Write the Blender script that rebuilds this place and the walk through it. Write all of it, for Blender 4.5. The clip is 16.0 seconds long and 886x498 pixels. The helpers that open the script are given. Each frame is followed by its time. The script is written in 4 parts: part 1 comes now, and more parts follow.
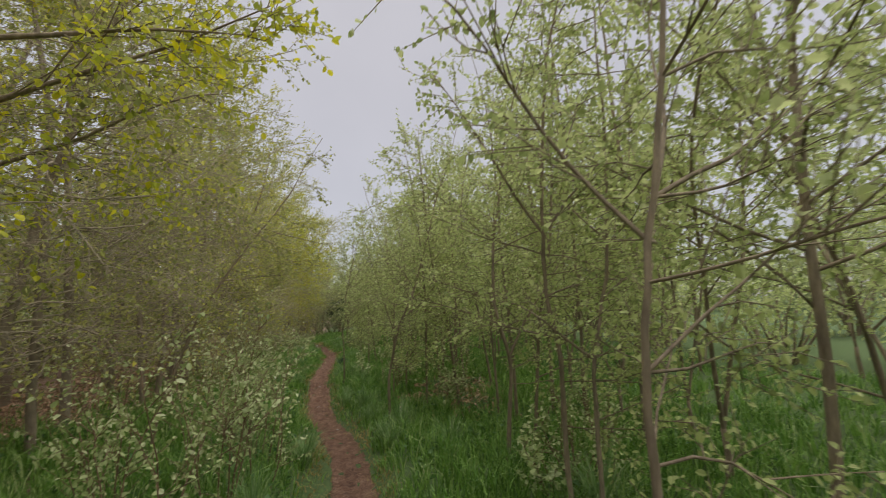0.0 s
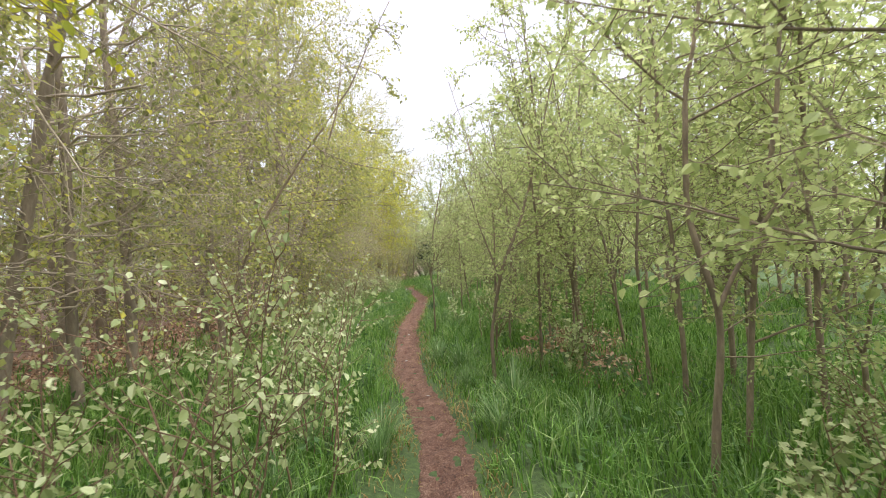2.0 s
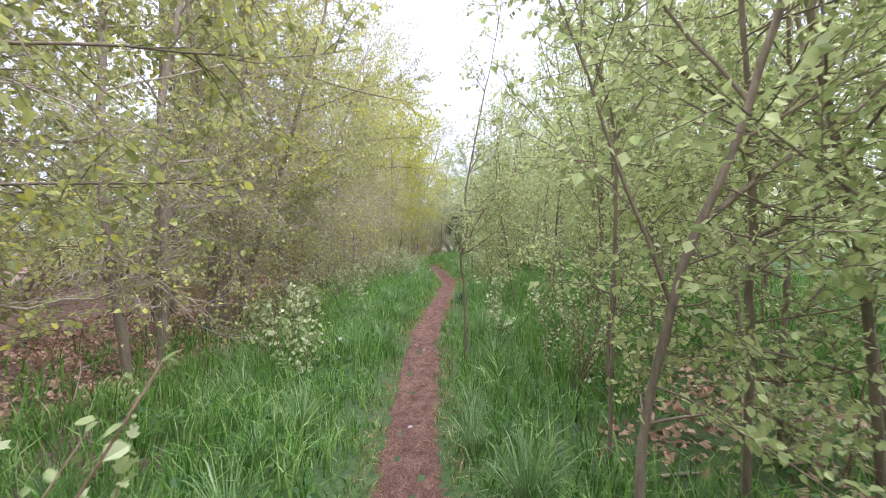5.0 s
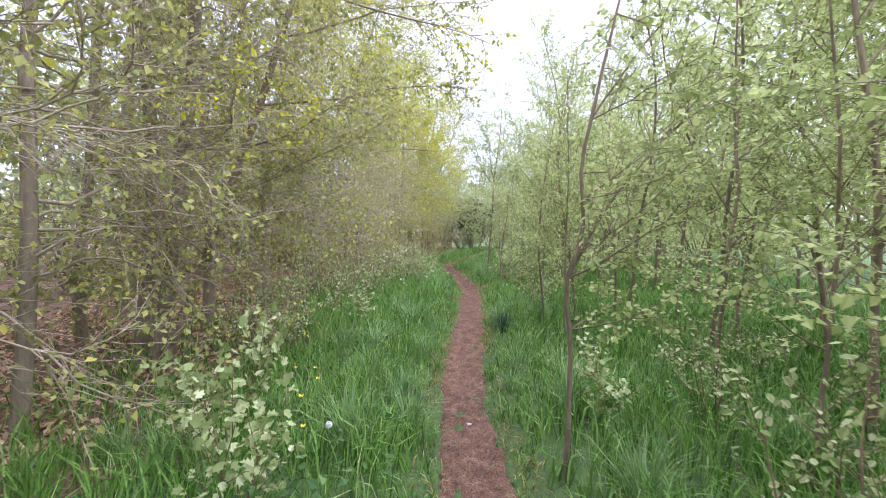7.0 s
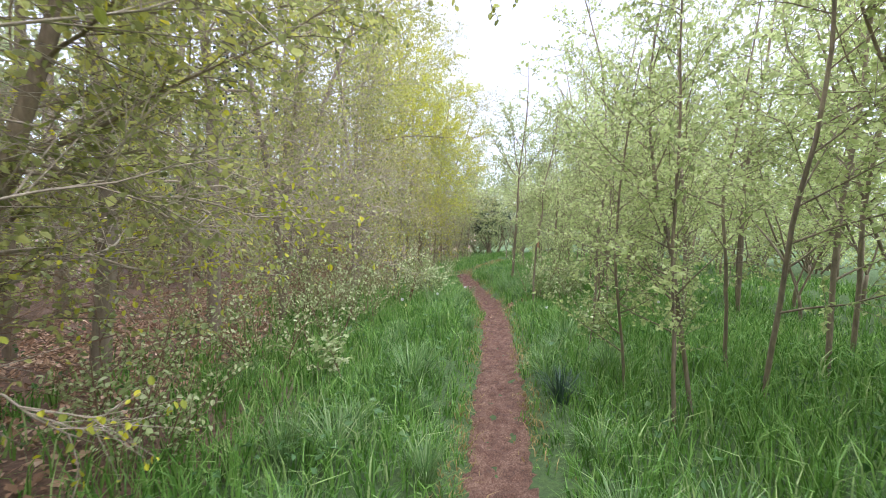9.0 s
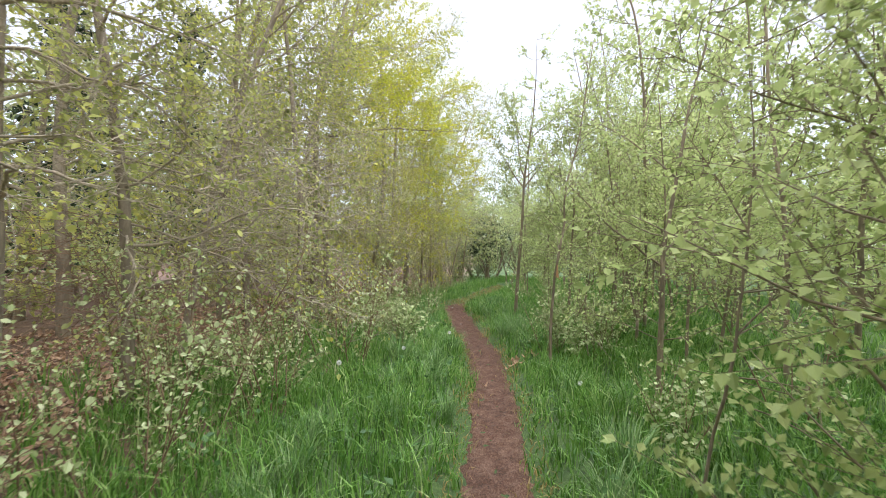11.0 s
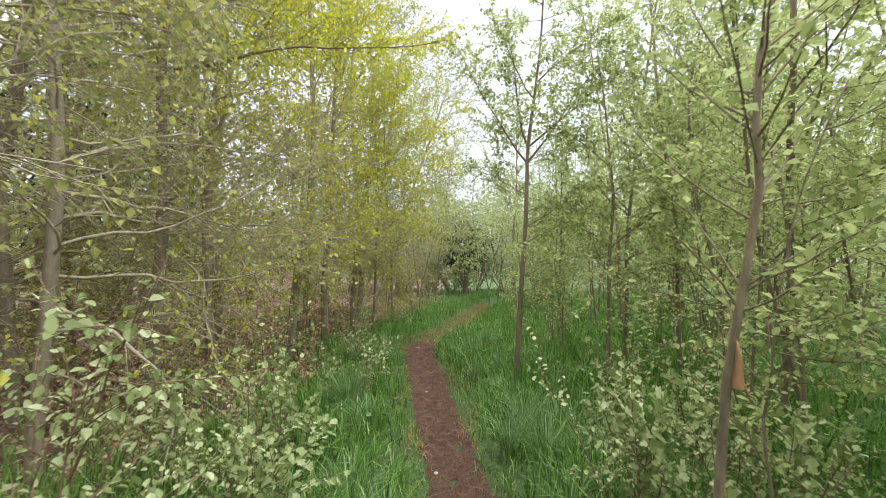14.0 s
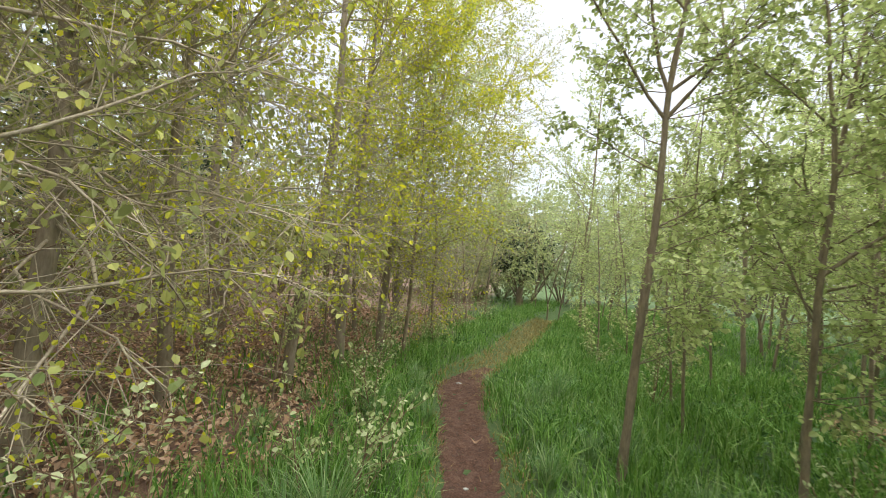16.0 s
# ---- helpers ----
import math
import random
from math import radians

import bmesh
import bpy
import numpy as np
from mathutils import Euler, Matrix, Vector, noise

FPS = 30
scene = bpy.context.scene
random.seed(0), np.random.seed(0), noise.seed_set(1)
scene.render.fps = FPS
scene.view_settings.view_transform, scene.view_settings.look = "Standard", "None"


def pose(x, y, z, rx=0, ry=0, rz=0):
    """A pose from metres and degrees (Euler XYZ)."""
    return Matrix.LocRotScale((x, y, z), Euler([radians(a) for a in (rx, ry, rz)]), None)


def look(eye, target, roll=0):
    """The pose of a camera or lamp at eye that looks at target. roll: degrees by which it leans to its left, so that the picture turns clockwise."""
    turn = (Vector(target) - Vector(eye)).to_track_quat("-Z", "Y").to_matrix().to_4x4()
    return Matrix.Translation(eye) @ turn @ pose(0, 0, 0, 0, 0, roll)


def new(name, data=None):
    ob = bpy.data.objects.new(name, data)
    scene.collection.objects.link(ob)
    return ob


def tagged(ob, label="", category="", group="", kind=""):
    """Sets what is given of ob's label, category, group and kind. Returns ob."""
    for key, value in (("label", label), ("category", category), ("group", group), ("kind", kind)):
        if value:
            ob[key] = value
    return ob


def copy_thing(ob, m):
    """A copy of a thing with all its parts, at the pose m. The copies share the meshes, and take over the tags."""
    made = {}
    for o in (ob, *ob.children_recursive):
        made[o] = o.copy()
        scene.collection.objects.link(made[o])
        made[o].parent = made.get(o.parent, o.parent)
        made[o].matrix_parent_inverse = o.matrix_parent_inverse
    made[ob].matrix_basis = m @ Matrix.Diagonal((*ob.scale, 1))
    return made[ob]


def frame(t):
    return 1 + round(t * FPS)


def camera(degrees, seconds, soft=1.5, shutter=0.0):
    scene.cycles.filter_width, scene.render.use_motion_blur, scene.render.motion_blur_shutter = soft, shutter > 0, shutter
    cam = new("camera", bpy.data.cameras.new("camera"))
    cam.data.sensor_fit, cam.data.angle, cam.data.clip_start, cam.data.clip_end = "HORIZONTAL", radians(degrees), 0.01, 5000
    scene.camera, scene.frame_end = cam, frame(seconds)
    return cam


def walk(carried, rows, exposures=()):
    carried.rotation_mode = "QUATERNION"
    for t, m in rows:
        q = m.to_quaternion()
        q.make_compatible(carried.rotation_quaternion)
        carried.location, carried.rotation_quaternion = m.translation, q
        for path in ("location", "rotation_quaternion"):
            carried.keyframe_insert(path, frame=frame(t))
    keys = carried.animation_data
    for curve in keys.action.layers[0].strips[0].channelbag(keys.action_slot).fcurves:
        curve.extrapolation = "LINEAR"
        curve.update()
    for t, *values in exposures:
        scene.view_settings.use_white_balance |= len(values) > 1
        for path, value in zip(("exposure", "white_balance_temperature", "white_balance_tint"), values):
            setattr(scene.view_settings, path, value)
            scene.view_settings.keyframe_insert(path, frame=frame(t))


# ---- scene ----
cam = camera(89.6, 16.0, 0.8, 0.2)
PATH = [
    (0, (0.344, 2.025, 1.59), (0.746, 3.965, 1.862), -2.6),
    (0.5, (0.412, 2.461, 1.557), (0.51, 4.452, 1.72), -2.1),
    (1, (0.33, 2.913, 1.524), (0.45, 4.906, 1.651), -3.1),
    (1.5, (0.296, 3.359, 1.477), (0.42, 5.354, 1.535), -3.8),
    (2, (0.355, 3.918, 1.467), (0.359, 5.917, 1.513), -3.3),
    (2.5, (0.317, 4.485, 1.451), (0.394, 6.483, 1.412), -3.3),
    (3, (0.312, 5.012, 1.452), (0.501, 7.001, 1.356), -2.3),
    (3.5, (0.365, 5.558, 1.481), (0.456, 7.554, 1.392), -2.4),
    (4, (0.288, 6.142, 1.489), (0.38, 8.138, 1.398), -3.1),
    (4.5, (0.264, 6.71, 1.482), (0.286, 8.708, 1.402), -2.7),
    (5, (0.256, 7.311, 1.489), (0.123, 9.305, 1.425), -1.9),
    (5.2, (0.221, 7.546, 1.485), (0.086, 9.541, 1.416), -2.1),
    (7.3, (-0.493, 10.041, 1.545), (-0.639, 12.033, 1.456), 0.5),
    (7.5, (-0.533, 10.276, 1.548), (-0.685, 12.269, 1.464), 0.5),
    (8, (-0.598, 10.869, 1.548), (-0.804, 12.857, 1.469), 0.5),
    (8.2, (-0.621, 11.131, 1.55), (-0.835, 13.117, 1.469), 0.5),
    (10.3, (-0.517, 14.007, 1.474), (-0.717, 15.997, 1.475), -0.8),
    (10.5, (-0.516, 14.299, 1.481), (-0.74, 16.286, 1.497), 1.3),
    (11, (-0.551, 15.04, 1.514), (-0.76, 17.029, 1.54), 0.6),
    (11.5, (-0.591, 15.761, 1.568), (-0.667, 17.759, 1.607), -0.3),
    (12, (-0.549, 16.481, 1.622), (-0.682, 18.475, 1.677), 0.8),
    (12.5, (-0.634, 17.188, 1.639), (-0.764, 19.183, 1.696), -0.2),
    (13, (-0.689, 17.841, 1.677), (-0.779, 19.838, 1.735), -0.8),
    (13.5, (-0.588, 18.499, 1.68), (-0.696, 20.495, 1.742), -0.4),
    (14, (-0.634, 19.184, 1.677), (-0.742, 21.18, 1.74), -0.2),
    (14.5, (-0.653, 19.805, 1.726), (-0.751, 21.801, 1.796), 0.1),
    (15, (-0.686, 20.386, 1.742), (-0.889, 22.374, 1.811), 2.8),
    (15.5, (-0.811, 20.985, 1.767), (-1.011, 22.974, 1.833), 3.2),
    (16, (-0.91, 21.58, 1.786), (-1.241, 23.552, 1.838), 4.1),
]
walk(cam, [(t, look(eye, target, roll)) for t, eye, target, roll in PATH], [(0, -0.6, 6800, 13), (0.6, -0.06, 7000, 14), (1.5, 0.4, 6700, 15), (3.0, 0.7, 5800, 27), (8.2, 0.74, 5600, 22), (10.5, 0.58, 6000, 15),
                                                                                       (12, 0.48, 6100, 11), (16, 0.42, 6450, 9)])


# ---- world and light: bright overcast ----
world = bpy.data.worlds.new("overcast_sky")
scene.world = world
world.use_nodes = True
wn, wl = world.node_tree.nodes, world.node_tree.links
wn.clear()
SUN_EL, SUN_ROT = 40.0, 125.0
sky = wn.new("ShaderNodeTexSky")
sky.sky_type, sky.sun_disc = "NISHITA", False
sky.sun_elevation, sky.sun_rotation = radians(SUN_EL), radians(SUN_ROT)
coord = wn.new("ShaderNodeTexCoord")
sep = wn.new("ShaderNodeSeparateXYZ")
wl.new(coord.outputs["Generated"], sep.inputs[0])
ramp = wn.new("ShaderNodeValToRGB")          # cloud layer, brighter towards the zenith
ramp.color_ramp.elements[0].position, ramp.color_ramp.elements[0].color = 0.0, (0.13, 0.13, 0.137, 1)
ramp.color_ramp.elements[1].position, ramp.color_ramp.elements[1].color = 1.0, (1.38, 1.38, 1.38, 1)
mid = ramp.color_ramp.elements.new(0.6)
mid.color = (0.24, 0.24, 0.254, 1)
low_cloud = ramp.color_ramp.elements.new(0.22)
low_cloud.color = (0.225, 0.225, 0.24, 1)
wl.new(sep.outputs["Z"], ramp.inputs[0])
cloud = wn.new("ShaderNodeTexNoise")
cloud.inputs["Scale"].default_value, cloud.inputs["Detail"].default_value = 3.0, 4.0
wl.new(coord.outputs["Generated"], cloud.inputs["Vector"])
cr = wn.new("ShaderNodeMapRange")
cr.inputs["To Min"].default_value, cr.inputs["To Max"].default_value = 0.88, 1.12
wl.new(cloud.outputs[0], cr.inputs["Value"])
mul = wn.new("ShaderNodeMix")
mul.data_type, mul.blend_type = "RGBA", "MULTIPLY"
mul.inputs["Factor"].default_value = 1.0
wl.new(ramp.outputs[0], mul.inputs["A"])
wl.new(cr.outputs[0], mul.inputs["B"])
bg1, bg2, both = wn.new("ShaderNodeBackground"), wn.new("ShaderNodeBackground"), wn.new("ShaderNodeAddShader")
bg1.inputs[1].default_value, bg2.inputs[1].default_value = 0.05, 3.2
wl.new(sky.outputs[0], bg1.inputs[0])
wl.new(mul.outputs["Result"], bg2.inputs[0])
wl.new(bg1.outputs[0], both.inputs[0])
wl.new(bg2.outputs[0], both.inputs[1])
wl.new(both.outputs[0], wn.new("ShaderNodeOutputWorld").inputs[0])
sun = new("sun", bpy.data.lights.new("sun", "SUN"))
sun.data.energy, sun.data.angle, sun.data.color = 1.5, radians(45), (1.0, 0.97, 0.92)
sun.matrix_world = look((0, 0, 20), (-19.5, 13.6, 0))

# ---- materials ----


def material(name, rough=0.7):
    m = bpy.data.materials.new(name)
    m.use_nodes = True
    n, l = m.node_tree.nodes, m.node_tree.links
    b = n["Principled BSDF"]
    b.inputs["Roughness"].default_value = rough
    return m, n, l, b


def ramp_node(n, stops):
    r = n.new("ShaderNodeValToRGB")
    e = r.color_ramp.elements
    e[0].position, e[0].color = stops[0][0], (*stops[0][1], 1)
    e[1].position, e[1].color = stops[-1][0], (*stops[-1][1], 1)
    for p, c in stops[1:-1]:
        x = e.new(p)
        x.color = (*c, 1)
    return r


def noise_node(n, l, scale, detail=4.0, rough=0.55, vector=None):
    t = n.new("ShaderNodeTexNoise")
    t.inputs["Scale"].default_value, t.inputs["Detail"].default_value, t.inputs["Roughness"].default_value = scale, detail, rough
    if vector is not None:
        l.new(vector, t.inputs["Vector"])
    return t


def leaf_material(name, stops, through_leaf=0.45, gloss=0.42, blotch=0.35):
    """Thin leaf: a glossy face and light coming through; the tint varies from leaf to leaf and from spray to spray."""
    m, n, l, b = material(name, gloss)
    geo = n.new("ShaderNodeNewGeometry")
    big = noise_node(n, l, 0.9, 2.0, 0.5, geo.outputs["Position"])
    mix = n.new("ShaderNodeMix")
    mix.inputs["Factor"].default_value = blotch
    l.new(geo.outputs["Random Per Island"], mix.inputs["A"])
    l.new(big.outputs[0], mix.inputs["B"])
    r = ramp_node(n, stops)
    l.new(mix.outputs["Result"], r.inputs[0])
    l.new(r.outputs[0], b.inputs["Base Color"])
    b.inputs["Specular IOR Level"].default_value = 0.35
    tr = n.new("ShaderNodeBsdfTranslucent")
    l.new(r.outputs[0], tr.inputs[0])
    ms = n.new("ShaderNodeMixShader")
    ms.inputs[0].default_value = through_leaf
    l.new(b.outputs[0], ms.inputs[1])
    l.new(tr.outputs[0], ms.inputs[2])
    l.new(ms.outputs[0], n["Material Output"].inputs[0])
    return m


def bark_material(name, dark, light, scale=9.0, moss=0.0):
    m, n, l, b = material(name, 0.85)
    co = n.new("ShaderNodeTexCoord")
    mp = n.new("ShaderNodeMapping")
    mp.inputs["Scale"].default_value = (1, 1, 0.25)
    l.new(co.outputs["Object"], mp.inputs[0])
    a = noise_node(n, l, scale * 4, 6.0, 0.65, mp.outputs[0])
    c = noise_node(n, l, 1.3, 3.0, 0.5, co.outputs["Object"])
    mx = n.new("ShaderNodeMix")
    mx.inputs["Factor"].default_value = 0.45
    l.new(a.outputs[0], mx.inputs["A"])
    l.new(c.outputs[0], mx.inputs["B"])
    r = ramp_node(n, [(0.3, dark), (0.52, tuple((p + q) / 2 for p, q in zip(dark, light))), (0.7, light)])
    l.new(mx.outputs["Result"], r.inputs[0])
    l.new(r.outputs[0], b.inputs["Base Color"])
    bp = n.new("ShaderNodeBump")
    bp.inputs["Strength"].default_value, bp.inputs["Distance"].default_value = 0.6, 0.008
    l.new(a.outputs[0], bp.inputs["Height"])
    l.new(bp.outputs[0], b.inputs["Normal"])
    return m


LEAF_WOOD = leaf_material("wood_leaf", [(0.1, (0.18, 0.2, 0.07)), (0.42, (0.39, 0.42, 0.145)), (0.72, (0.55, 0.56, 0.18)), (0.95, (0.78, 0.7, 0.07))], 0.5)
LEAF_YELLOW = leaf_material("young_oak_leaf", [(0.1, (0.22, 0.26, 0.045)), (0.4, (0.46, 0.5, 0.065)), (0.68, (0.66, 0.64, 0.055)), (0.9, (0.84, 0.74, 0.02))], 0.52)
LEAF_THICKET = leaf_material("thicket_leaf", [(0.1, (0.2, 0.25, 0.085)), (0.42, (0.46, 0.535, 0.205)), (0.78, (0.65, 0.7, 0.32)), (0.96, (0.82, 0.83, 0.57))], 0.54)
LEAF_PALE = leaf_material("pale_leaf", [(0.1, (0.21, 0.28, 0.095)), (0.5, (0.42, 0.5, 0.21)), (0.85, (0.7, 0.74, 0.46))], 0.42)
LEAF_IVY = leaf_material("ivy_leaf", [(0.1, (0.012, 0.025, 0.012)), (0.6, (0.03, 0.055, 0.022)), (0.95, (0.07, 0.1, 0.05))], 0.1, 0.35)
LEAF_FAR = leaf_material("far_leaf", [(0.1, (0.22, 0.27, 0.13)), (0.5, (0.35, 0.4, 0.2)), (0.9, (0.5, 0.52, 0.3))], 0.48)
LEAF_CONIFER = leaf_material("conifer_needle", [(0.1, (0.02, 0.04, 0.02)), (0.9, (0.06, 0.09, 0.035))], 0.1)
GRASS = leaf_material("grass_blade", [(0.12, (0.045, 0.12, 0.018)), (0.45, (0.145, 0.3, 0.05)), (0.75, (0.27, 0.45, 0.1)), (0.92, (0.55, 0.6, 0.31))], 0.38, 0.42, 0.3)
TUFT = leaf_material("tuft_blade", [(0.1, (0.09, 0.18, 0.05)), (0.5, (0.2, 0.34, 0.11)), (0.95, (0.48, 0.54, 0.3))], 0.35, 0.35)
STRAW = leaf_material("straw_blade", [(0.1, (0.2, 0.17, 0.05)), (0.5, (0.38, 0.27, 0.1)), (0.9, (0.55, 0.39, 0.19))], 0.3, 0.6)
LITTER = leaf_material("dead_leaf_litter", [(0.1, (0.2, 0.115, 0.065)), (0.45, (0.42, 0.26, 0.16)), (0.75, (0.58, 0.4, 0.27)), (0.97, (0.72, 0.57, 0.44))], 0.15, 0.7, 0.3)
HERB = leaf_material("herb_leaf", [(0.1, (0.05, 0.12, 0.03)), (0.6, (0.09, 0.19, 0.05)), (0.95, (0.18, 0.28, 0.09))], 0.35)
BARK_GREY = bark_material("thicket_bark", (0.078, 0.056, 0.037), (0.4, 0.315, 0.21))
BARK_PALE = bark_material("wood_bark", (0.12, 0.095, 0.065), (0.4, 0.33, 0.24), 7.0)
BARK_TWIG = bark_material("twig_bark", (0.2, 0.16, 0.11), (0.64, 0.55, 0.42), 12.0)
BARK_RED = bark_material("brown_stem_bark", (0.1, 0.06, 0.036), (0.38, 0.245, 0.155), 10.0)
TORN = bark_material("torn_wood", (0.3, 0.14, 0.06), (0.55, 0.33, 0.17), 20.0)
DEADWOOD = bark_material("dead_stick_bark", (0.2, 0.16, 0.11), (0.45, 0.38, 0.28), 14.0)


def soil_material():
    m, n, l, b = material("path_soil", 0.9)
    geo = n.new("ShaderNodeNewGeometry")
    a = noise_node(n, l, 9.0, 6.0, 0.7, geo.outputs["Position"])
    c = noise_node(n, l, 70.0, 4.0, 0.75, geo.outputs["Position"])
    mx = n.new("ShaderNodeMix")
    mx.inputs["Factor"].default_value = 0.6
    l.new(a.outputs[0], mx.inputs["A"])
    l.new(c.outputs[0], mx.inputs["B"])
    r = ramp_node(n, [(0.34, (0.03, 0.016, 0.011)), (0.5, (0.2, 0.098, 0.06)), (0.63, (0.42, 0.265, 0.185))])
    l.new(mx.outputs["Result"], r.inputs[0])
    sp = n.new("ShaderNodeSeparateXYZ")
    l.new(geo.outputs["Position"], sp.inputs[0])
    wet = n.new("ShaderNodeMapRange")          # the earth is damp where the path runs into the bend
    wet.inputs["From Min"].default_value, wet.inputs["From Max"].default_value = 15.0, 22.0
    wet.inputs["To Max"].default_value = 0.85
    l.new(sp.outputs["Y"], wet.inputs["Value"])
    damp = n.new("ShaderNodeMix")
    damp.data_type, damp.blend_type = "RGBA", "MULTIPLY"
    damp.inputs["B"].default_value = (0.62, 0.56, 0.54, 1)
    l.new(wet.outputs[0], damp.inputs["Factor"])
    l.new(r.outputs[0], damp.inputs["A"])
    l.new(damp.outputs["Result"], b.inputs["Base Color"])
    bp = n.new("ShaderNodeBump")
    bp.inputs["Strength"].default_value, bp.inputs["Distance"].default_value = 1.0, 0.035
    l.new(c.outputs[0], bp.inputs["Height"])
    l.new(bp.outputs[0], b.inputs["Normal"])
    return m


def ground_material():
    """Turf under the grass, leaf mould under the wood; the border wanders."""
    m, n, l, b = material("woodland_ground", 0.95)
    geo = n.new("ShaderNodeNewGeometry")
    sp = n.new("ShaderNodeSeparateXYZ")
    l.new(geo.outputs["Position"], sp.inputs[0])
    a = noise_node(n, l, 0.7, 4.0, 0.6, geo.outputs["Position"])
    f = noise_node(n, l, 25.0, 5.0, 0.7, geo.outputs["Position"])
    ad = n.new("ShaderNodeMath")
    ad.operation = "MULTIPLY_ADD"
    ad.inputs[1].default_value = 3.0
    l.new(a.outputs[0], ad.inputs[0])
    l.new(sp.outputs["X"], ad.inputs[2])
    edge = n.new("ShaderNodeMapRange")
    edge.inputs["From Min"].default_value, edge.inputs["From Max"].default_value = -1.3, -0.5
    l.new(ad.outputs[0], edge.inputs["Value"])
    mould = ramp_node(n, [(0.3, (0.06, 0.036, 0.022)), (0.55, (0.17, 0.1, 0.065)), (0.75, (0.3, 0.2, 0.13))])
    turf = ramp_node(n, [(0.3, (0.03, 0.05, 0.018)), (0.55, (0.07, 0.12, 0.03)), (0.75, (0.13, 0.18, 0.05))])
    l.new(f.outputs[0], mould.inputs[0])
    l.new(f.outputs[0], turf.inputs[0])
    mx = n.new("ShaderNodeMix")
    mx.data_type = "RGBA"
    l.new(edge.outputs[0], mx.inputs["Factor"])
    l.new(mould.outputs[0], mx.inputs["A"])
    l.new(turf.outputs[0], mx.inputs["B"])
    l.new(mx.outputs["Result"], b.inputs["Base Color"])
    bp = n.new("ShaderNodeBump")
    bp.inputs["Strength"].default_value, bp.inputs["Distance"].default_value = 0.7, 0.03
    l.new(f.outputs[0], bp.inputs["Height"])
    l.new(bp.outputs[0], b.inputs["Normal"])
    return m


def plain_material(name, c1, c2, rough=0.6, scale=30.0):
    m, n, l, b = material(name, rough)
    co = n.new("ShaderNodeTexCoord")
    t = noise_node(n, l, scale, 4.0, 0.6, co.outputs["Object"])
    r = ramp_node(n, [(0.3, c1), (0.7, c2)])
    l.new(t.outputs[0], r.inputs[0])
    l.new(r.outputs[0], b.inputs["Base Color"])
    return m


SOIL, GROUND = soil_material(), ground_material()
STONE = plain_material("pale_stone", (0.3, 0.28, 0.25), (0.55, 0.52, 0.48))
SEED_WHITE = plain_material("seed_head", (0.6, 0.6, 0.58), (0.8, 0.8, 0.78))
PETAL = plain_material("yellow_petal", (0.7, 0.5, 0.02), (0.85, 0.65, 0.03))

# ---- ground shape ----
LINE_Y = np.array([-40.0, -6, 2, 6.3, 7.55, 8.8, 10, 11.4, 12.8, 13.8, 15.3, 17.7, 20, 22.2, 23.5, 25, 26.8, 28.0, 28.9, 29.9, 32, 34.8, 40, 60])
LINE_X = np.array([0.6, 0.5, 0.45, 0.33, 0.29, 0.07, -0.19, -0.33, -0.42, -0.52, -0.52, -0.49, -0.49, -0.62, -0.85, -1.1, -1.4, -1.62, -1.55, -1.22, -0.8, -0.35, 0.8, 6])
FINE_Y = np.arange(-40, 60, 0.1)
FINE_X = np.convolve(np.pad(np.interp(FINE_Y, LINE_Y, LINE_X), 4, mode="edge"), np.ones(9) / 9, mode="valid")


def path_x(y):
    return np.interp(y, FINE_Y, FINE_X)


def lumps(x, y, size, seed):
    """Smooth unevenness in about -1..1."""
    r = np.random.RandomState(seed)
    out = 0.0
    for k in range(7):
        a, p = r.uniform(0, 2 * math.pi), r.uniform(0, 2 * math.pi)
        w = 2 * math.pi / size * r.uniform(0.6, 1.7)
        out = out + np.sin((x * math.cos(a) + y * math.sin(a)) * w + p)
    return out / 3.2


def ground_z(x, y):
    x, y = np.asarray(x, float), np.asarray(y, float)
    d = np.abs(x - path_x(y))
    near = np.clip(1 - np.hypot(x, (y - 18) * 0.6) / 90, 0, 1)
    z = (0.05 * lumps(x, y, 3.0, 3) + 0.1 * lumps(x, y, 11.0, 5) * np.clip((d - 0.6) / 4, 0, 1)) * near
    trough = np.clip(1 - (d / 0.42) ** 2, 0, 1)
    bank = np.exp(-((d - 0.65) / 0.25) ** 2)
    return z * np.clip(d / 0.8, 0.15, 1) + 0.05 * bank - 0.1 * trough


def mesh_from(name, verts, faces=None, tris=None, quads=None, smooth=True):
    me = bpy.data.meshes.new(name)
    loops, starts, totals = [], [], []
    at = 0
    for arr in (tris, quads):
        if arr is not None and len(arr):
            k = arr.shape[1]
            loops.append(arr.ravel())
            starts.append(at + np.arange(len(arr)) * k)
            totals.append(np.full(len(arr), k))
            at += arr.size
    loops, starts, totals = np.concatenate(loops), np.concatenate(starts), np.concatenate(totals)
    me.vertices.add(len(verts))
    me.vertices.foreach_set("co", np.asarray(verts, np.float32).ravel())
    me.loops.add(len(loops))
    me.loops.foreach_set("vertex_index", loops.astype(np.int32))
    me.polygons.add(len(starts))
    me.polygons.foreach_set("loop_start", starts.astype(np.int32))
    me.polygons.foreach_set("loop_total", totals.astype(np.int32))
    me.polygons.foreach_set("use_smooth", np.full(len(starts), smooth))
    me.update(calc_edges=True)
    return me


def grid_quads(nx, ny):
    i = np.arange(nx * ny).reshape(ny, nx)
    return np.stack([i[:-1, :-1], i[:-1, 1:], i[1:, 1:], i[1:, :-1]], -1).reshape(-1, 4)


